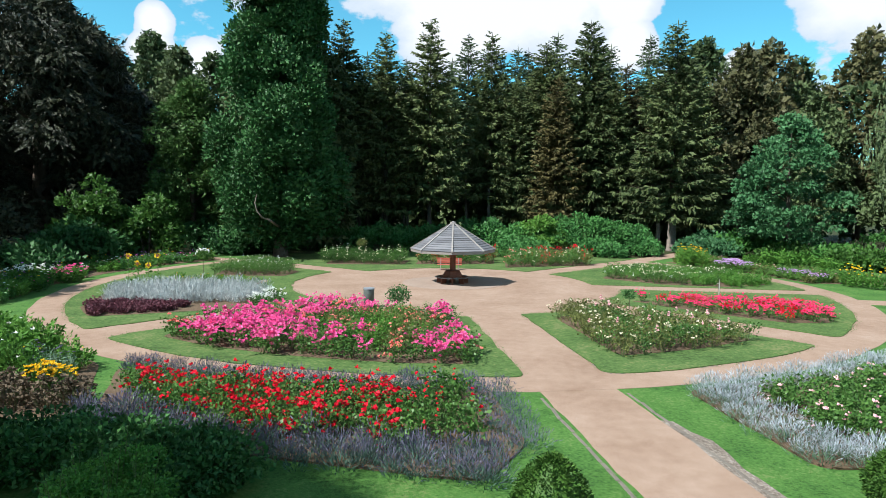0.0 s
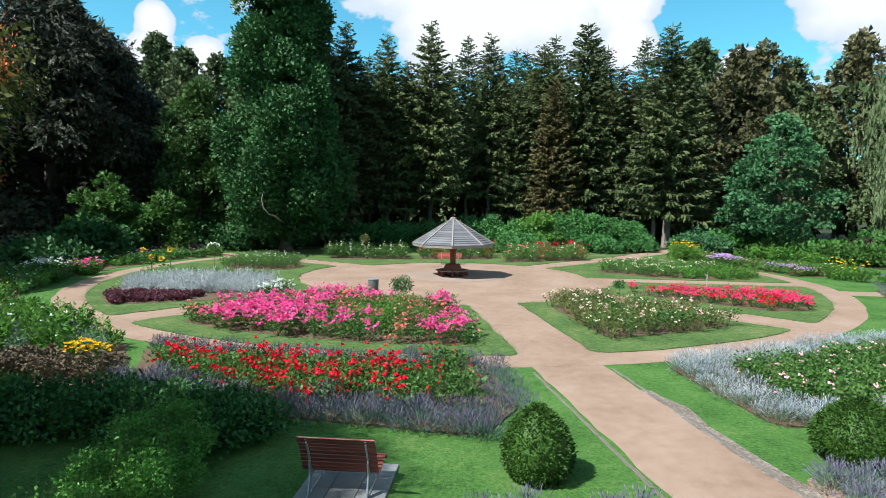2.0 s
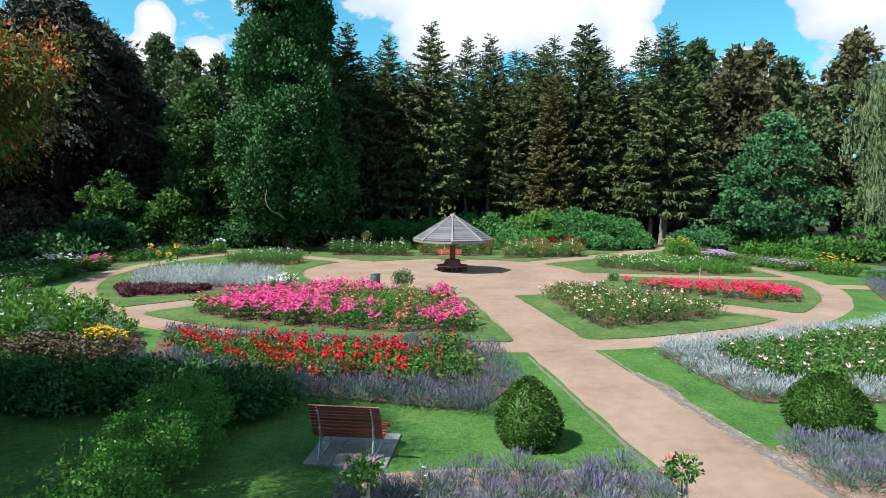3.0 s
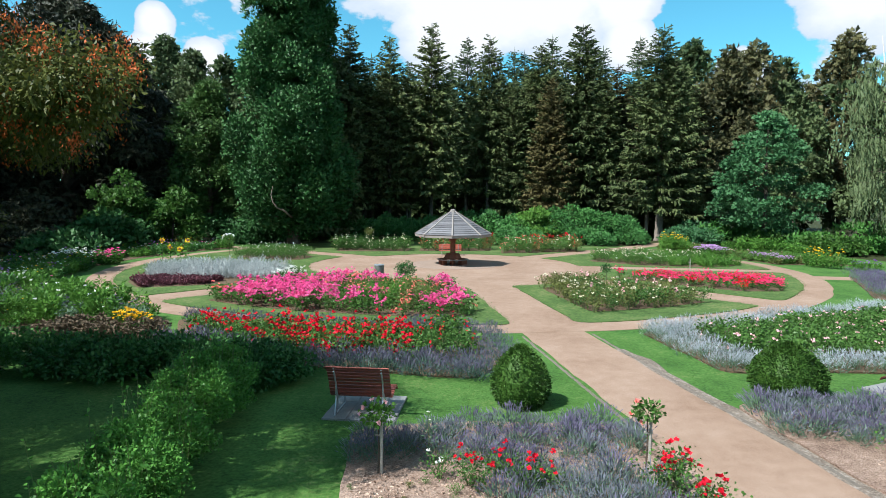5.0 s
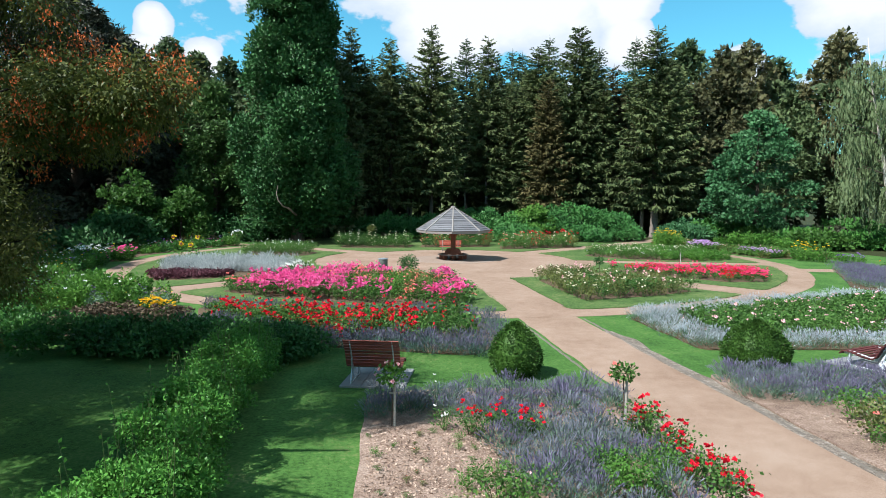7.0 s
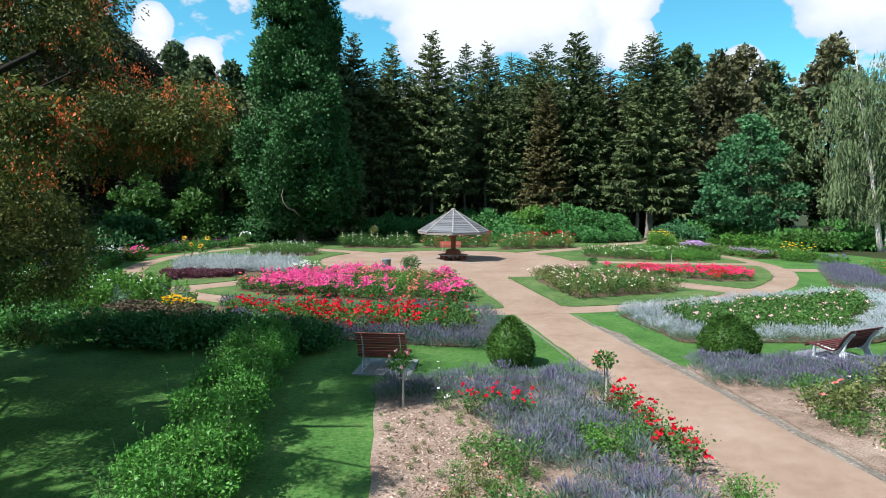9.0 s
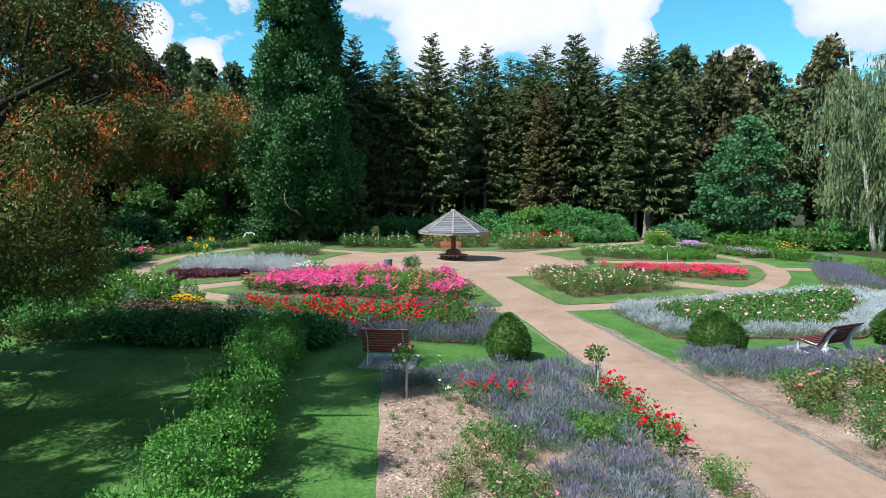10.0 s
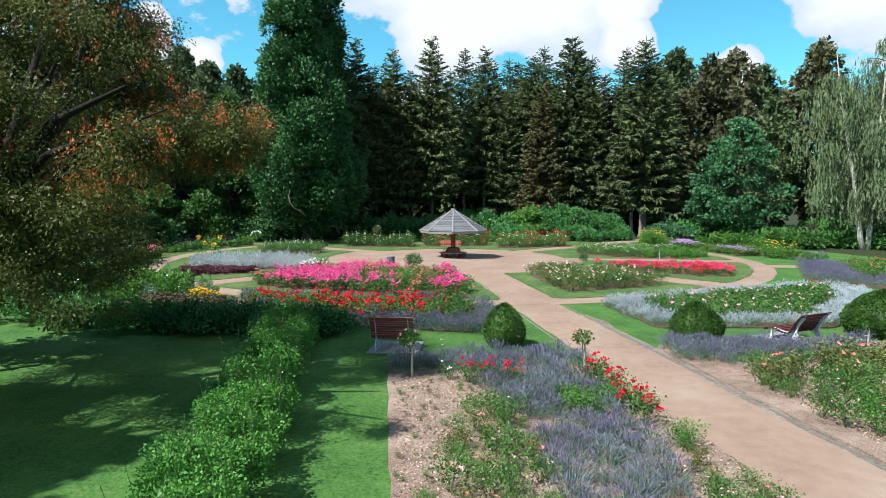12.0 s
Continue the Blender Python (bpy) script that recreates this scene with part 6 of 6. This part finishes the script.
# sunflowers
def sunflower(x, y, h, seed):
    rng = np.random.default_rng(seed)
    ob = thing("sunflower", place(x, y, 0.03), "tall sunflower with a yellow flower head", "sunflower", "sunflowers")
    s = Solid()
    s.tube([(0, 0, -0.03), (0.03, 0, h * 0.6), (0.05, -0.05, h)], [0.02, 0.017, 0.012], 6)
    part("stem", s, STEM, ob)
    n = 14
    P = np.c_[np.zeros(n), np.zeros(n), np.linspace(0.3, h * 0.92, n)]
    a = np.arange(n) * 2.4
    part("foliage", quad_mesh("foliage", leaves(P, np.c_[np.cos(a), np.sin(a), np.full(n, 0.1)], 0.34, 0.6, rng)), HERB, ob)
    face = unit(np.array((0.3, -1.0, 0.25)))
    sd = unit(np.cross(face, np.array((0, 0, 1.0))))
    up = np.cross(sd, face)
    a = np.linspace(0, 2 * math.pi, 18, endpoint=False)
    d = np.cos(a)[:, None] * sd + np.sin(a)[:, None] * up + face * 0.15
    c = np.array((0.05, -0.08, h))
    part("petals", quad_mesh("petals", leaves(c + d * 0.07, d, 0.16, 0.4, rng, 0.0)), YELLOW, ob)
    disc = Solid()
    disc.tube([tuple(c - face * 0.02), tuple(c + face * 0.03)], [0.1, 0.08], 12)
    part("disc", disc, BROWN_WOOD, ob)


for i, (x, y, h) in enumerate(((-22.4, 40.6, 1.95), (-20.9, 41.6, 1.9), (-22.0, 41.0, 1.4), (-21.2, 40.9, 1.3))):
    sunflower(x, y, h, 300 + i)

# east border with lilac and yellow flowers
eb = [polar(r, a) for r, a in ((26.6, 6), (26.4, 20), (26.4, 36), (27, 41), (33, 40), (33, 22), (33, 4))]
bed("bed_east_border", eb, SOIL, "soil of the long sunny border", 0.035)
border([(0.55, 0.55, HERB, LILAC, 0, 0.09, "low leafy border plant", 150, 0.4, 0.18), (0.6, 0.55, GRASS_BLADE, ORANGE, 0, 0.06, "grassy green clump in a border", 170, 0.14, 0.4), (0.65, 0.55, ROSE_OLIVE, PALE_PINK, 1, 0.06, "olive border plant", 150, 0.4, 0.2)], eb, 0.95, 41, "perennials of the east border", "sunny mixed border of green perennials")
for k, (spec, poly, gap, group) in enumerate((
    ((1.0, 0.55, HERB, LILAC, 30, 0.10, "border phlox covered in lilac flowers", 170, 0.4, 0.18), [(22.2, 56.2), (24.6, 56.2), (25.2, 53.6), (23.4, 53.4)], 0.8, "lilac phloxes"),
    ((0.85, 0.55, HERB, LILAC, 22, 0.09, "border phlox with pale lilac flowers", 170, 0.4, 0.18), [(25.2, 50.6), (26.6, 50.4), (27.6, 46.2), (26.4, 46.2)], 0.85, "pale lilac phloxes"),
    ((1.3, 0.55, HERB, YELLOW, 4, 0.09, "tall border perennial with yellow flowers", 200, 0.35, 0.2), [(27.4, 46.6), (29.2, 46.8), (29.6, 43.4), (28.0, 43.2)], 0.85, "yellow border flowers"),
    ((1.7, 0.6, FRESH, YELLOW, 6, 0.08, "tall golden-green feathery perennial", 330, 0.16, 0.34), [(20.2, 59.8), (22.6, 59.6), (22.8, 57.4), (20.6, 57.2)], 0.8, "golden-green perennials"),
    ((1.6, 0.65, FRESH, WHITE, 0, 0.08, "tall bright green leafy perennial", 260, 0.45, 0.24), [(26.2, 58.6), (32.0, 56.0), (31.6, 52.4), (27.4, 54.4)], 0.95, "tall green perennials"),
    ((1.0, 0.5, HERB, VIOLET, 8, 0.09, "border perennial with violet spikes", 180, 0.35, 0.2), [(29.4, 42.8), (31, 42.8), (31, 40.8), (29.6, 40.8)], 0.8, "violet border flowers"),
)):
    border([spec], poly, gap, 410 + k, group)

# corner border at the west end of the red bed
cw = [(-20.5, 24.6), (-15.0, 22.4), (-12.6, 20.4), (-10.4, 15.6), (-13.0, 13.6), (-20.5, 16.5), (-23, 20)]
bed("bed_corner", cw, SOIL, "soil of the mixed corner border", 0.035)
border([(1.3, 0.45, HERB, WHITE, 1, 0.08, G1, 300, 0.4, 0.17), (1.75, 0.4, FRESH, WHITE, 0, 0.06, "tall fresh green perennial", 330, 0.4, 0.17), (0.8, 0.55, FRESH, YELLOW, 1, 0.05, G2, 320, 0.5, 0.14), (1.0, 0.45, LAV_LEAF, LAV_BLOOM, 5, 0.06, "grey-leaved perennial with mauve spikes", 300, 0.25, 0.15)], [(-20.5, 24.4), (-15.0, 22.2), (-12.8, 20.2), (-12.4, 18.2), (-20, 18), (-22.6, 20)], 0.8, 42, "perennials of the corner border")
border([(0.8, 0.42, HERB, YELLOW, 34, 0.07, "coneflower clump covered in golden-yellow flowers", 160, 0.4, 0.16)], [(-12.9, 17.9), (-11.6, 17.9), (-11.6, 17.0), (-12.9, 17.0)], 0.62, 43, "golden coneflowers")
border([(0.6, 0.5, SEDUM, SEDUM, 26, 0.09, "sedum clump with brownish flat seed heads", 140, 0.5, 0.12)], [(-15.4, 17.4), (-12.4, 16.8), (-10.4, 16.6), (-10.4, 15.6), (-14.8, 15.2)], 0.7, 44, "sedums")

# hedge between the two lawns
blobs = []
rg = np.random.default_rng(50)
for k in range(165):
    y = rg.uniform(-6.5, 10.6)
    x = -4.3 - 0.17 * y + rg.uniform(-0.65, 0.65)
    b = rg.uniform(0.3, 0.5)
    blobs.append((x, y, rg.uniform(0.3, 1.0) * (1.25 if y < 7 else 1.15), b, b * 0.9))
ob = thing("hedge", Matrix(), "loose leafy deciduous hedge between two lawns", "hedge")
s = Solid()
for x, y, z, b, c in blobs[:40]:
    s.tube([(-4.3 - 0.17 * y, y, -0.05), (x, y, z)], [0.02, 0.008], 4, False)
tagged(part("stems", s, BARK, ob), kind="stuff")
part("foliage", quad_mesh("foliage", clump_leaves(blobs, 370, 0.066, 0.62, rg, 0.1, floor=-0.3)), HEDGE_NEAR, ob)
shoots, sh = [], Solid()
for k in range(150):
    y = rg.uniform(-6.5, 10)
    x, h = -4.3 - 0.17 * y + rg.uniform(-0.8, 0.8), rg.uniform(1.4, 2.0)
    top = np.array((x + rg.uniform(-0.25, 0.25), y + rg.uniform(-0.25, 0.25), h))
    sh.tube([(x, y, 0.8), tuple(top)], [0.008, 0.004], 3, False)
    P = np.linspace(0, 1, 9)[:, None] * (top - np.array((x, y, 0.95))) + np.array((x, y, 0.95))
    shoots.append(leaves(P, rg.normal(size=(9, 3)) + np.array((0, 0, 0.3)), 0.075, 0.6, rg))
tagged(part("long_shoots", quad_mesh("long_shoots", np.concatenate(shoots)), HEDGE_NEAR, ob), kind="stuff")
tagged(part("shoot_stems", sh, STEM, ob), kind="stuff")

# shrubbery that closes the shady lawn
# the DEEP leaf colour helps out the shade on the nearer shrubs
for i, (x, y, rx, ry, h, leaf) in enumerate(((-8.2, 11.8, 2.0, 1.5, 1.25, DEEP), (-10.7, 12.0, 2.0, 1.5, 1.2, DEEP), (-13.5, 12.2, 2.4, 1.6, 1.25, HEDGE), (-17.5, 13.8, 3, 2, 1.35, HEDGE), (-5.7, 11.4, 1.3, 1.2, 1.15, DEEP), (-22.5, 17, 3, 2.4, 1.8, HERB), (-28, 17, 3.5, 3, 2.4, HEDGE))):
    shrub("border_shrub", 80 + i, place(x, y, 0.02), "broad dark green shrub along the shady lawn", mound(80 + i, 30, rx, ry, h, 0.4, 0.75), leaf, 62, 0.13, 0.62, "shrubs along the shady lawn")


def maple():
    """The amur maple on the shady lawn, with hanging bunches of red keys."""
    rng = np.random.default_rng(90)
    X0, Y0 = -13.4, 1.6
    ob = thing("maple_with_red_keys", place(X0, Y0, 0.0), "spreading maple with green leaves and bunches of red winged seeds", "tree")
    wood = Solid()
    fork = Vector((1.0, 0.6, 3.0))
    wood.tube([(0, 0, -0.2), (0.1, 0, 0.3), (0.5, 0.3, 1.8), tuple(fork), (2.0, 1.3, 6.0), (3.0, 2.0, 10.0)], [0.42, 0.3, 0.26, 0.23, 0.15, 0.05], 10)
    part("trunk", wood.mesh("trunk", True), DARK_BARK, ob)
    blobs = []
    for k in range(46):
        a = k * 2.4 + rng.uniform(-0.3, 0.3)
        z = 3.6 + 9.4 * ((k * 17) % 46) / 46
        ln = rng.uniform(4.4, 5.4) * math.sqrt(max(0.12, 1 - ((z - 7.2) / 7.6) ** 2))
        tip = np.array((3.8 + math.cos(a) * ln * 1.05, 2.6 + math.sin(a) * ln * 0.95, z))
        root = np.array((1.0 + 0.14 * (z - 3), 0.6 + 0.1 * (z - 3), max(2.6, z * 0.55)))
        mid = (tip + root) / 2 + np.array((0, 0, 0.5))
        kept = []
        for j in range(7):
            s = rng.uniform(0.2, 1.1)
            c = tip * s + mid * (1 - s) + rng.normal(size=3) * 0.55
            wx, wy = c[0] + X0, c[1] + Y0
            c[2] = max(c[2] - 0.4 * s, 2.8, 6.4 + 0.8 * (wx + 4.5))
            sx, sy = wx + 0.65 * c[2], wy + 0.437 * c[2]
            edge = min(-4.3 - 0.525 * wy, -4.9 - 0.426 * wy) - 0.75 * max(0.0, c[2] - 7.8) if c[2] > 6.6 else min(-5.45 - 0.7 * wy, -5.7 - 0.542 * wy)
            if wx > edge or (sx > -1.8 and sy < 7.8) or (sx > -4.3 and sy < 5.0) or (sx > -5.6 and sy < 3.0):
                continue
            kept.append(c)
            blobs.append((*c, rng.uniform(0.5, 0.95), rng.uniform(0.3, 0.6)))
        if kept and k % 3 == 0:
            limb = Solid()
            end = kept[0]
            limb.tube([tuple(root), tuple((root + end) / 2 + np.array((0, 0, 0.35))), tuple(end)], [0.07, 0.045, 0.012], 7, False)
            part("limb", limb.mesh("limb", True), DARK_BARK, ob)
    for line, radii in (([(2.0, 1.6, 5.4), (5.0, 2.0, 6.5), (8.5, 1.8, 7.0)], [0.09, 0.05, 0.012]),
                        ([(1.6, 0.8, 4.4), (5.0, -1.4, 6.2), (8.3, -3.0, 6.9)], [0.11, 0.07, 0.015]),
                        ([(1.2, 0.7, 3.6), (3.5, -0.1, 5.6), (4.7, -0.6, 7.0), (6.4, -0.8, 7.7)], [0.19, 0.15, 0.1, 0.04]),
                        ([(3.5, -0.1, 5.6), (4.3, 0.6, 7.4), (4.5, 0.9, 9.2)], [0.1, 0.07, 0.03])):
        limb = Solid()
        limb.tube(line, radii, 8, False)
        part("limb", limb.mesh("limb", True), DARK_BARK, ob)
    for k in range(34):
        s = rng.uniform(0, 1)
        blobs.append((4.4 + 4.1 * s, 2.0 - 0.2 * s + rng.normal() * 0.35, 6.3 + 0.7 * s + rng.normal() * 0.25, rng.uniform(0.35, 0.6), rng.uniform(0.25, 0.4)))
    for k in range(17):
        s = rng.uniform(0.45, 1)
        blobs.append((2.5 + 5.8 * s, -0.2 - 2.9 * s + rng.normal() * 0.35, 4.6 + 2.3 * s - rng.uniform(0, 0.9), rng.uniform(0.28, 0.45), rng.uniform(0.25, 0.45)))
    # clumps added to throw shade on the red bed's lavender
    for k in range(46):
        wx, wy, z = rng.uniform(-14.5, -8.4), rng.uniform(6.0, 9.0), rng.uniform(6.4, 8.3)
        blobs.append((wx - X0, wy - Y0, z, rng.uniform(0.6, 1.0), rng.uniform(0.4, 0.7)))
    # high clumps, mostly out of view, added to shade the bench and lawn
    for k in range(60):
        wx, wy, z = rng.uniform(-14.5, -9.0), rng.uniform(2.6, 8.0), rng.uniform(9.0, 14.0)
        if wx < min(-4.3 - 0.525 * wy, -4.9 - 0.426 * wy) - 0.6 * (z - 7.8):
            blobs.append((wx - X0, wy - Y0, z, rng.uniform(0.6, 1.0), rng.uniform(0.4, 0.7)))
    for k in range(90):
        wx, wy, z = rng.uniform(-13.5, -7.6), rng.uniform(-0.5, 6.5), rng.uniform(2.6, 5.6)
        if wx < min(-5.3 - 0.74 * wy, -5.7 - 0.542 * wy) - 0.2:
            blobs.append((wx - X0, wy - Y0, z, rng.uniform(0.3, 0.6), rng.uniform(0.2, 0.4)))
    part("crown", quad_mesh("crown", clump_leaves(blobs, 125, 0.1, 0.42, rng, 0.8, floor=-1.0, shell=(0.2, 1.3))), MAPLE_NEAR, ob)
    keys = []
    for x, y, z, b, c in blobs:
        for k in range(rng.integers(0, 8) if 5.4 < z < 11.5 else 0):
            at = np.array((x, y, z)) + unit(rng.normal(size=3) + np.array((0, 0, 0.3))) * b * 1.05
            n = 26
            P = at + rng.normal(size=(n, 3)) * np.array((0.075, 0.075, 0.11))
            keys.append(leaves(P, rng.normal(size=(n, 3)) * 0.5 + np.array((0, 0, -1)), 0.058, 0.5, rng))
    tagged(part("seed_bunches", quad_mesh("seed_bunches", np.concatenate(keys)), SAMARA, ob, "bunches of orange-red winged seeds"), kind="stuff")
    return ob


MAPLE_NEAR = leaf_mat("near_maple_leaves", (0.024, 0.04, 0.011), (0.145, 0.155, 0.037), 0.28, 0.5, 0.5)
maple()
# unseen trees south and west of the beds, mostly added for their shade
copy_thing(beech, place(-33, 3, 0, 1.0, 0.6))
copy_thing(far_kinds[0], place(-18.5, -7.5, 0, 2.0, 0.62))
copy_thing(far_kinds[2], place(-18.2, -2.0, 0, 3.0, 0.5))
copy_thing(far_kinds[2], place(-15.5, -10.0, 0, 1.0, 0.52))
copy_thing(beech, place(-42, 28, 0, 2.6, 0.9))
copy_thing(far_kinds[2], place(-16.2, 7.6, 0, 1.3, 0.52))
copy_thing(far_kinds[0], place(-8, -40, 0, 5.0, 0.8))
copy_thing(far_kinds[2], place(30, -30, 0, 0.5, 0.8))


# ---- grass blades, kerb stones ----
def grass(poly, per_m2, seed, label, z=0.02, high=0.036):
    rng = np.random.default_rng(seed)
    xs, ys = [p[0] for p in poly], [p[1] for p in poly]
    n = int((max(xs) - min(xs)) * (max(ys) - min(ys)) * per_m2)
    x, y = rng.uniform(min(xs), max(xs), n), rng.uniform(min(ys), max(ys), n)
    keep = np.zeros(n, dtype=bool)
    for (x0, y0), (x1, y1) in zip(poly, poly[1:] + poly[:1]):
        if y0 != y1:
            keep ^= ((y0 > y) != (y1 > y)) & (x < (x1 - x0) * (y - y0) / (y1 - y0) + x0)
    P = np.c_[x[keep], y[keep], np.full(keep.sum(), z)]
    D = np.c_[rng.normal(size=(len(P), 2)) * 1.3, np.ones(len(P))]
    tagged(part("grass", quad_mesh("grass", leaves(P, D, high, 0.3, rng, 0.2)), GRASS_BLADE), label, "grass", kind="stuff")


grass([(-4.2, 12.0), (-3.6, 4), (-2.6, -4), (-1.3, -4), (-1.4, -1.5), (-2.0, 4.9), (-2.3, 7.8), (0.5, 8.5), (3.7, 8.4), (4.3, 9.0), (3.5, 12.5), (2.4, 12.8), (1.1, 11.4), (-5, 12.6)], 420, 1, "short mown grass blades beside the near bed")
grass([(-15, 8), (-12, 10.4), (-7, 10), (-6.2, 6), (-6.0, -4), (-10, -4)], 260, 2, "mown grass blades in the tree's shade")
grass([(7.2, 10.2), (7.8, 9.9), (13.5, 10.4), (15.3, 11.2), (17, 12.6), (9, 12.6), (7.6, 13.0), (5.9, 18.9), (5.5, 18.7)], 260, 3, "mown grass blades round the clipped yew")


def fringe(poly, per_m, seed, label, z):
    """Blades that hang over the cut edge of a lawn."""
    rng = np.random.default_rng(seed)
    P = []
    for (x0, y0), (x1, y1) in zip(poly, poly[1:] + poly[:1]):
        n = int(math.hypot(x1 - x0, y1 - y0) * per_m)
        t = rng.uniform(0, 1, n)
        P.append(np.c_[x0 + (x1 - x0) * t, y0 + (y1 - y0) * t, np.full(n, z)] + rng.normal(size=(n, 3)) * np.array((0.09, 0.09, 0.004)))
    P = np.concatenate(P)
    D = np.c_[rng.normal(size=(len(P), 2)), np.full(len(P), 0.8)]
    tagged(part("grass_edge", quad_mesh("grass_edge", leaves(P, D, 0.07, 0.3, rng, 0.3)), GRASS_BLADE), label, "grass", kind="stuff")


for i, (name, spec) in enumerate(ISLANDS.items()):
    if name != "north":
        fringe(rounded(island(*spec), 0.9), 28, 60 + i, "ragged grass along the cut lawn edge", 0.05)


def kerb(points, gap, label, w=0.11, h=0.07):
    """Kerb stones laid one after another along a line."""
    ob = structure(thing("path_edging", Matrix(), label, "kerb"), label, "kerb")
    s = Solid()
    s.box(gap - 0.03, w, h, None, 0.012)
    me = s.mesh("kerb_stone")
    me.materials.append(STONE)
    rng = np.random.default_rng(len(points))
    for (x0, y0), (x1, y1) in zip(points, points[1:]):
        n = max(1, round(math.hypot(x1 - x0, y1 - y0) / gap))
        a = math.atan2(y1 - y0, x1 - x0)
        for k in range(n):
            t = (k + 0.5) / n
            o = new("kerb_stone", me)
            o.parent = ob
            o.matrix_basis = place(x0 + (x1 - x0) * t, y0 + (y1 - y0) * t, rng.uniform(-0.014, 0.008), a + rng.normal() * 0.03)


side = lambda y, d: (south_path(y) + d, y + 0.17 * d)
kerb([side(18.2, 1.4), side(-8, 1.4)], 0.95, "grey concrete kerb stones along the gravel path")
kerb([side(18.0, -1.4), side(8.6, -1.4)], 0.95, "grey concrete kerb stones along the gravel path")
for name in ("pink", "cream"):
    poly = rounded(island(*ISLANDS[name]), 0.9)
    kerb(poly + poly[:1], 0.42, "small pale edging stones sunk along a lawn", 0.08, 0.06)
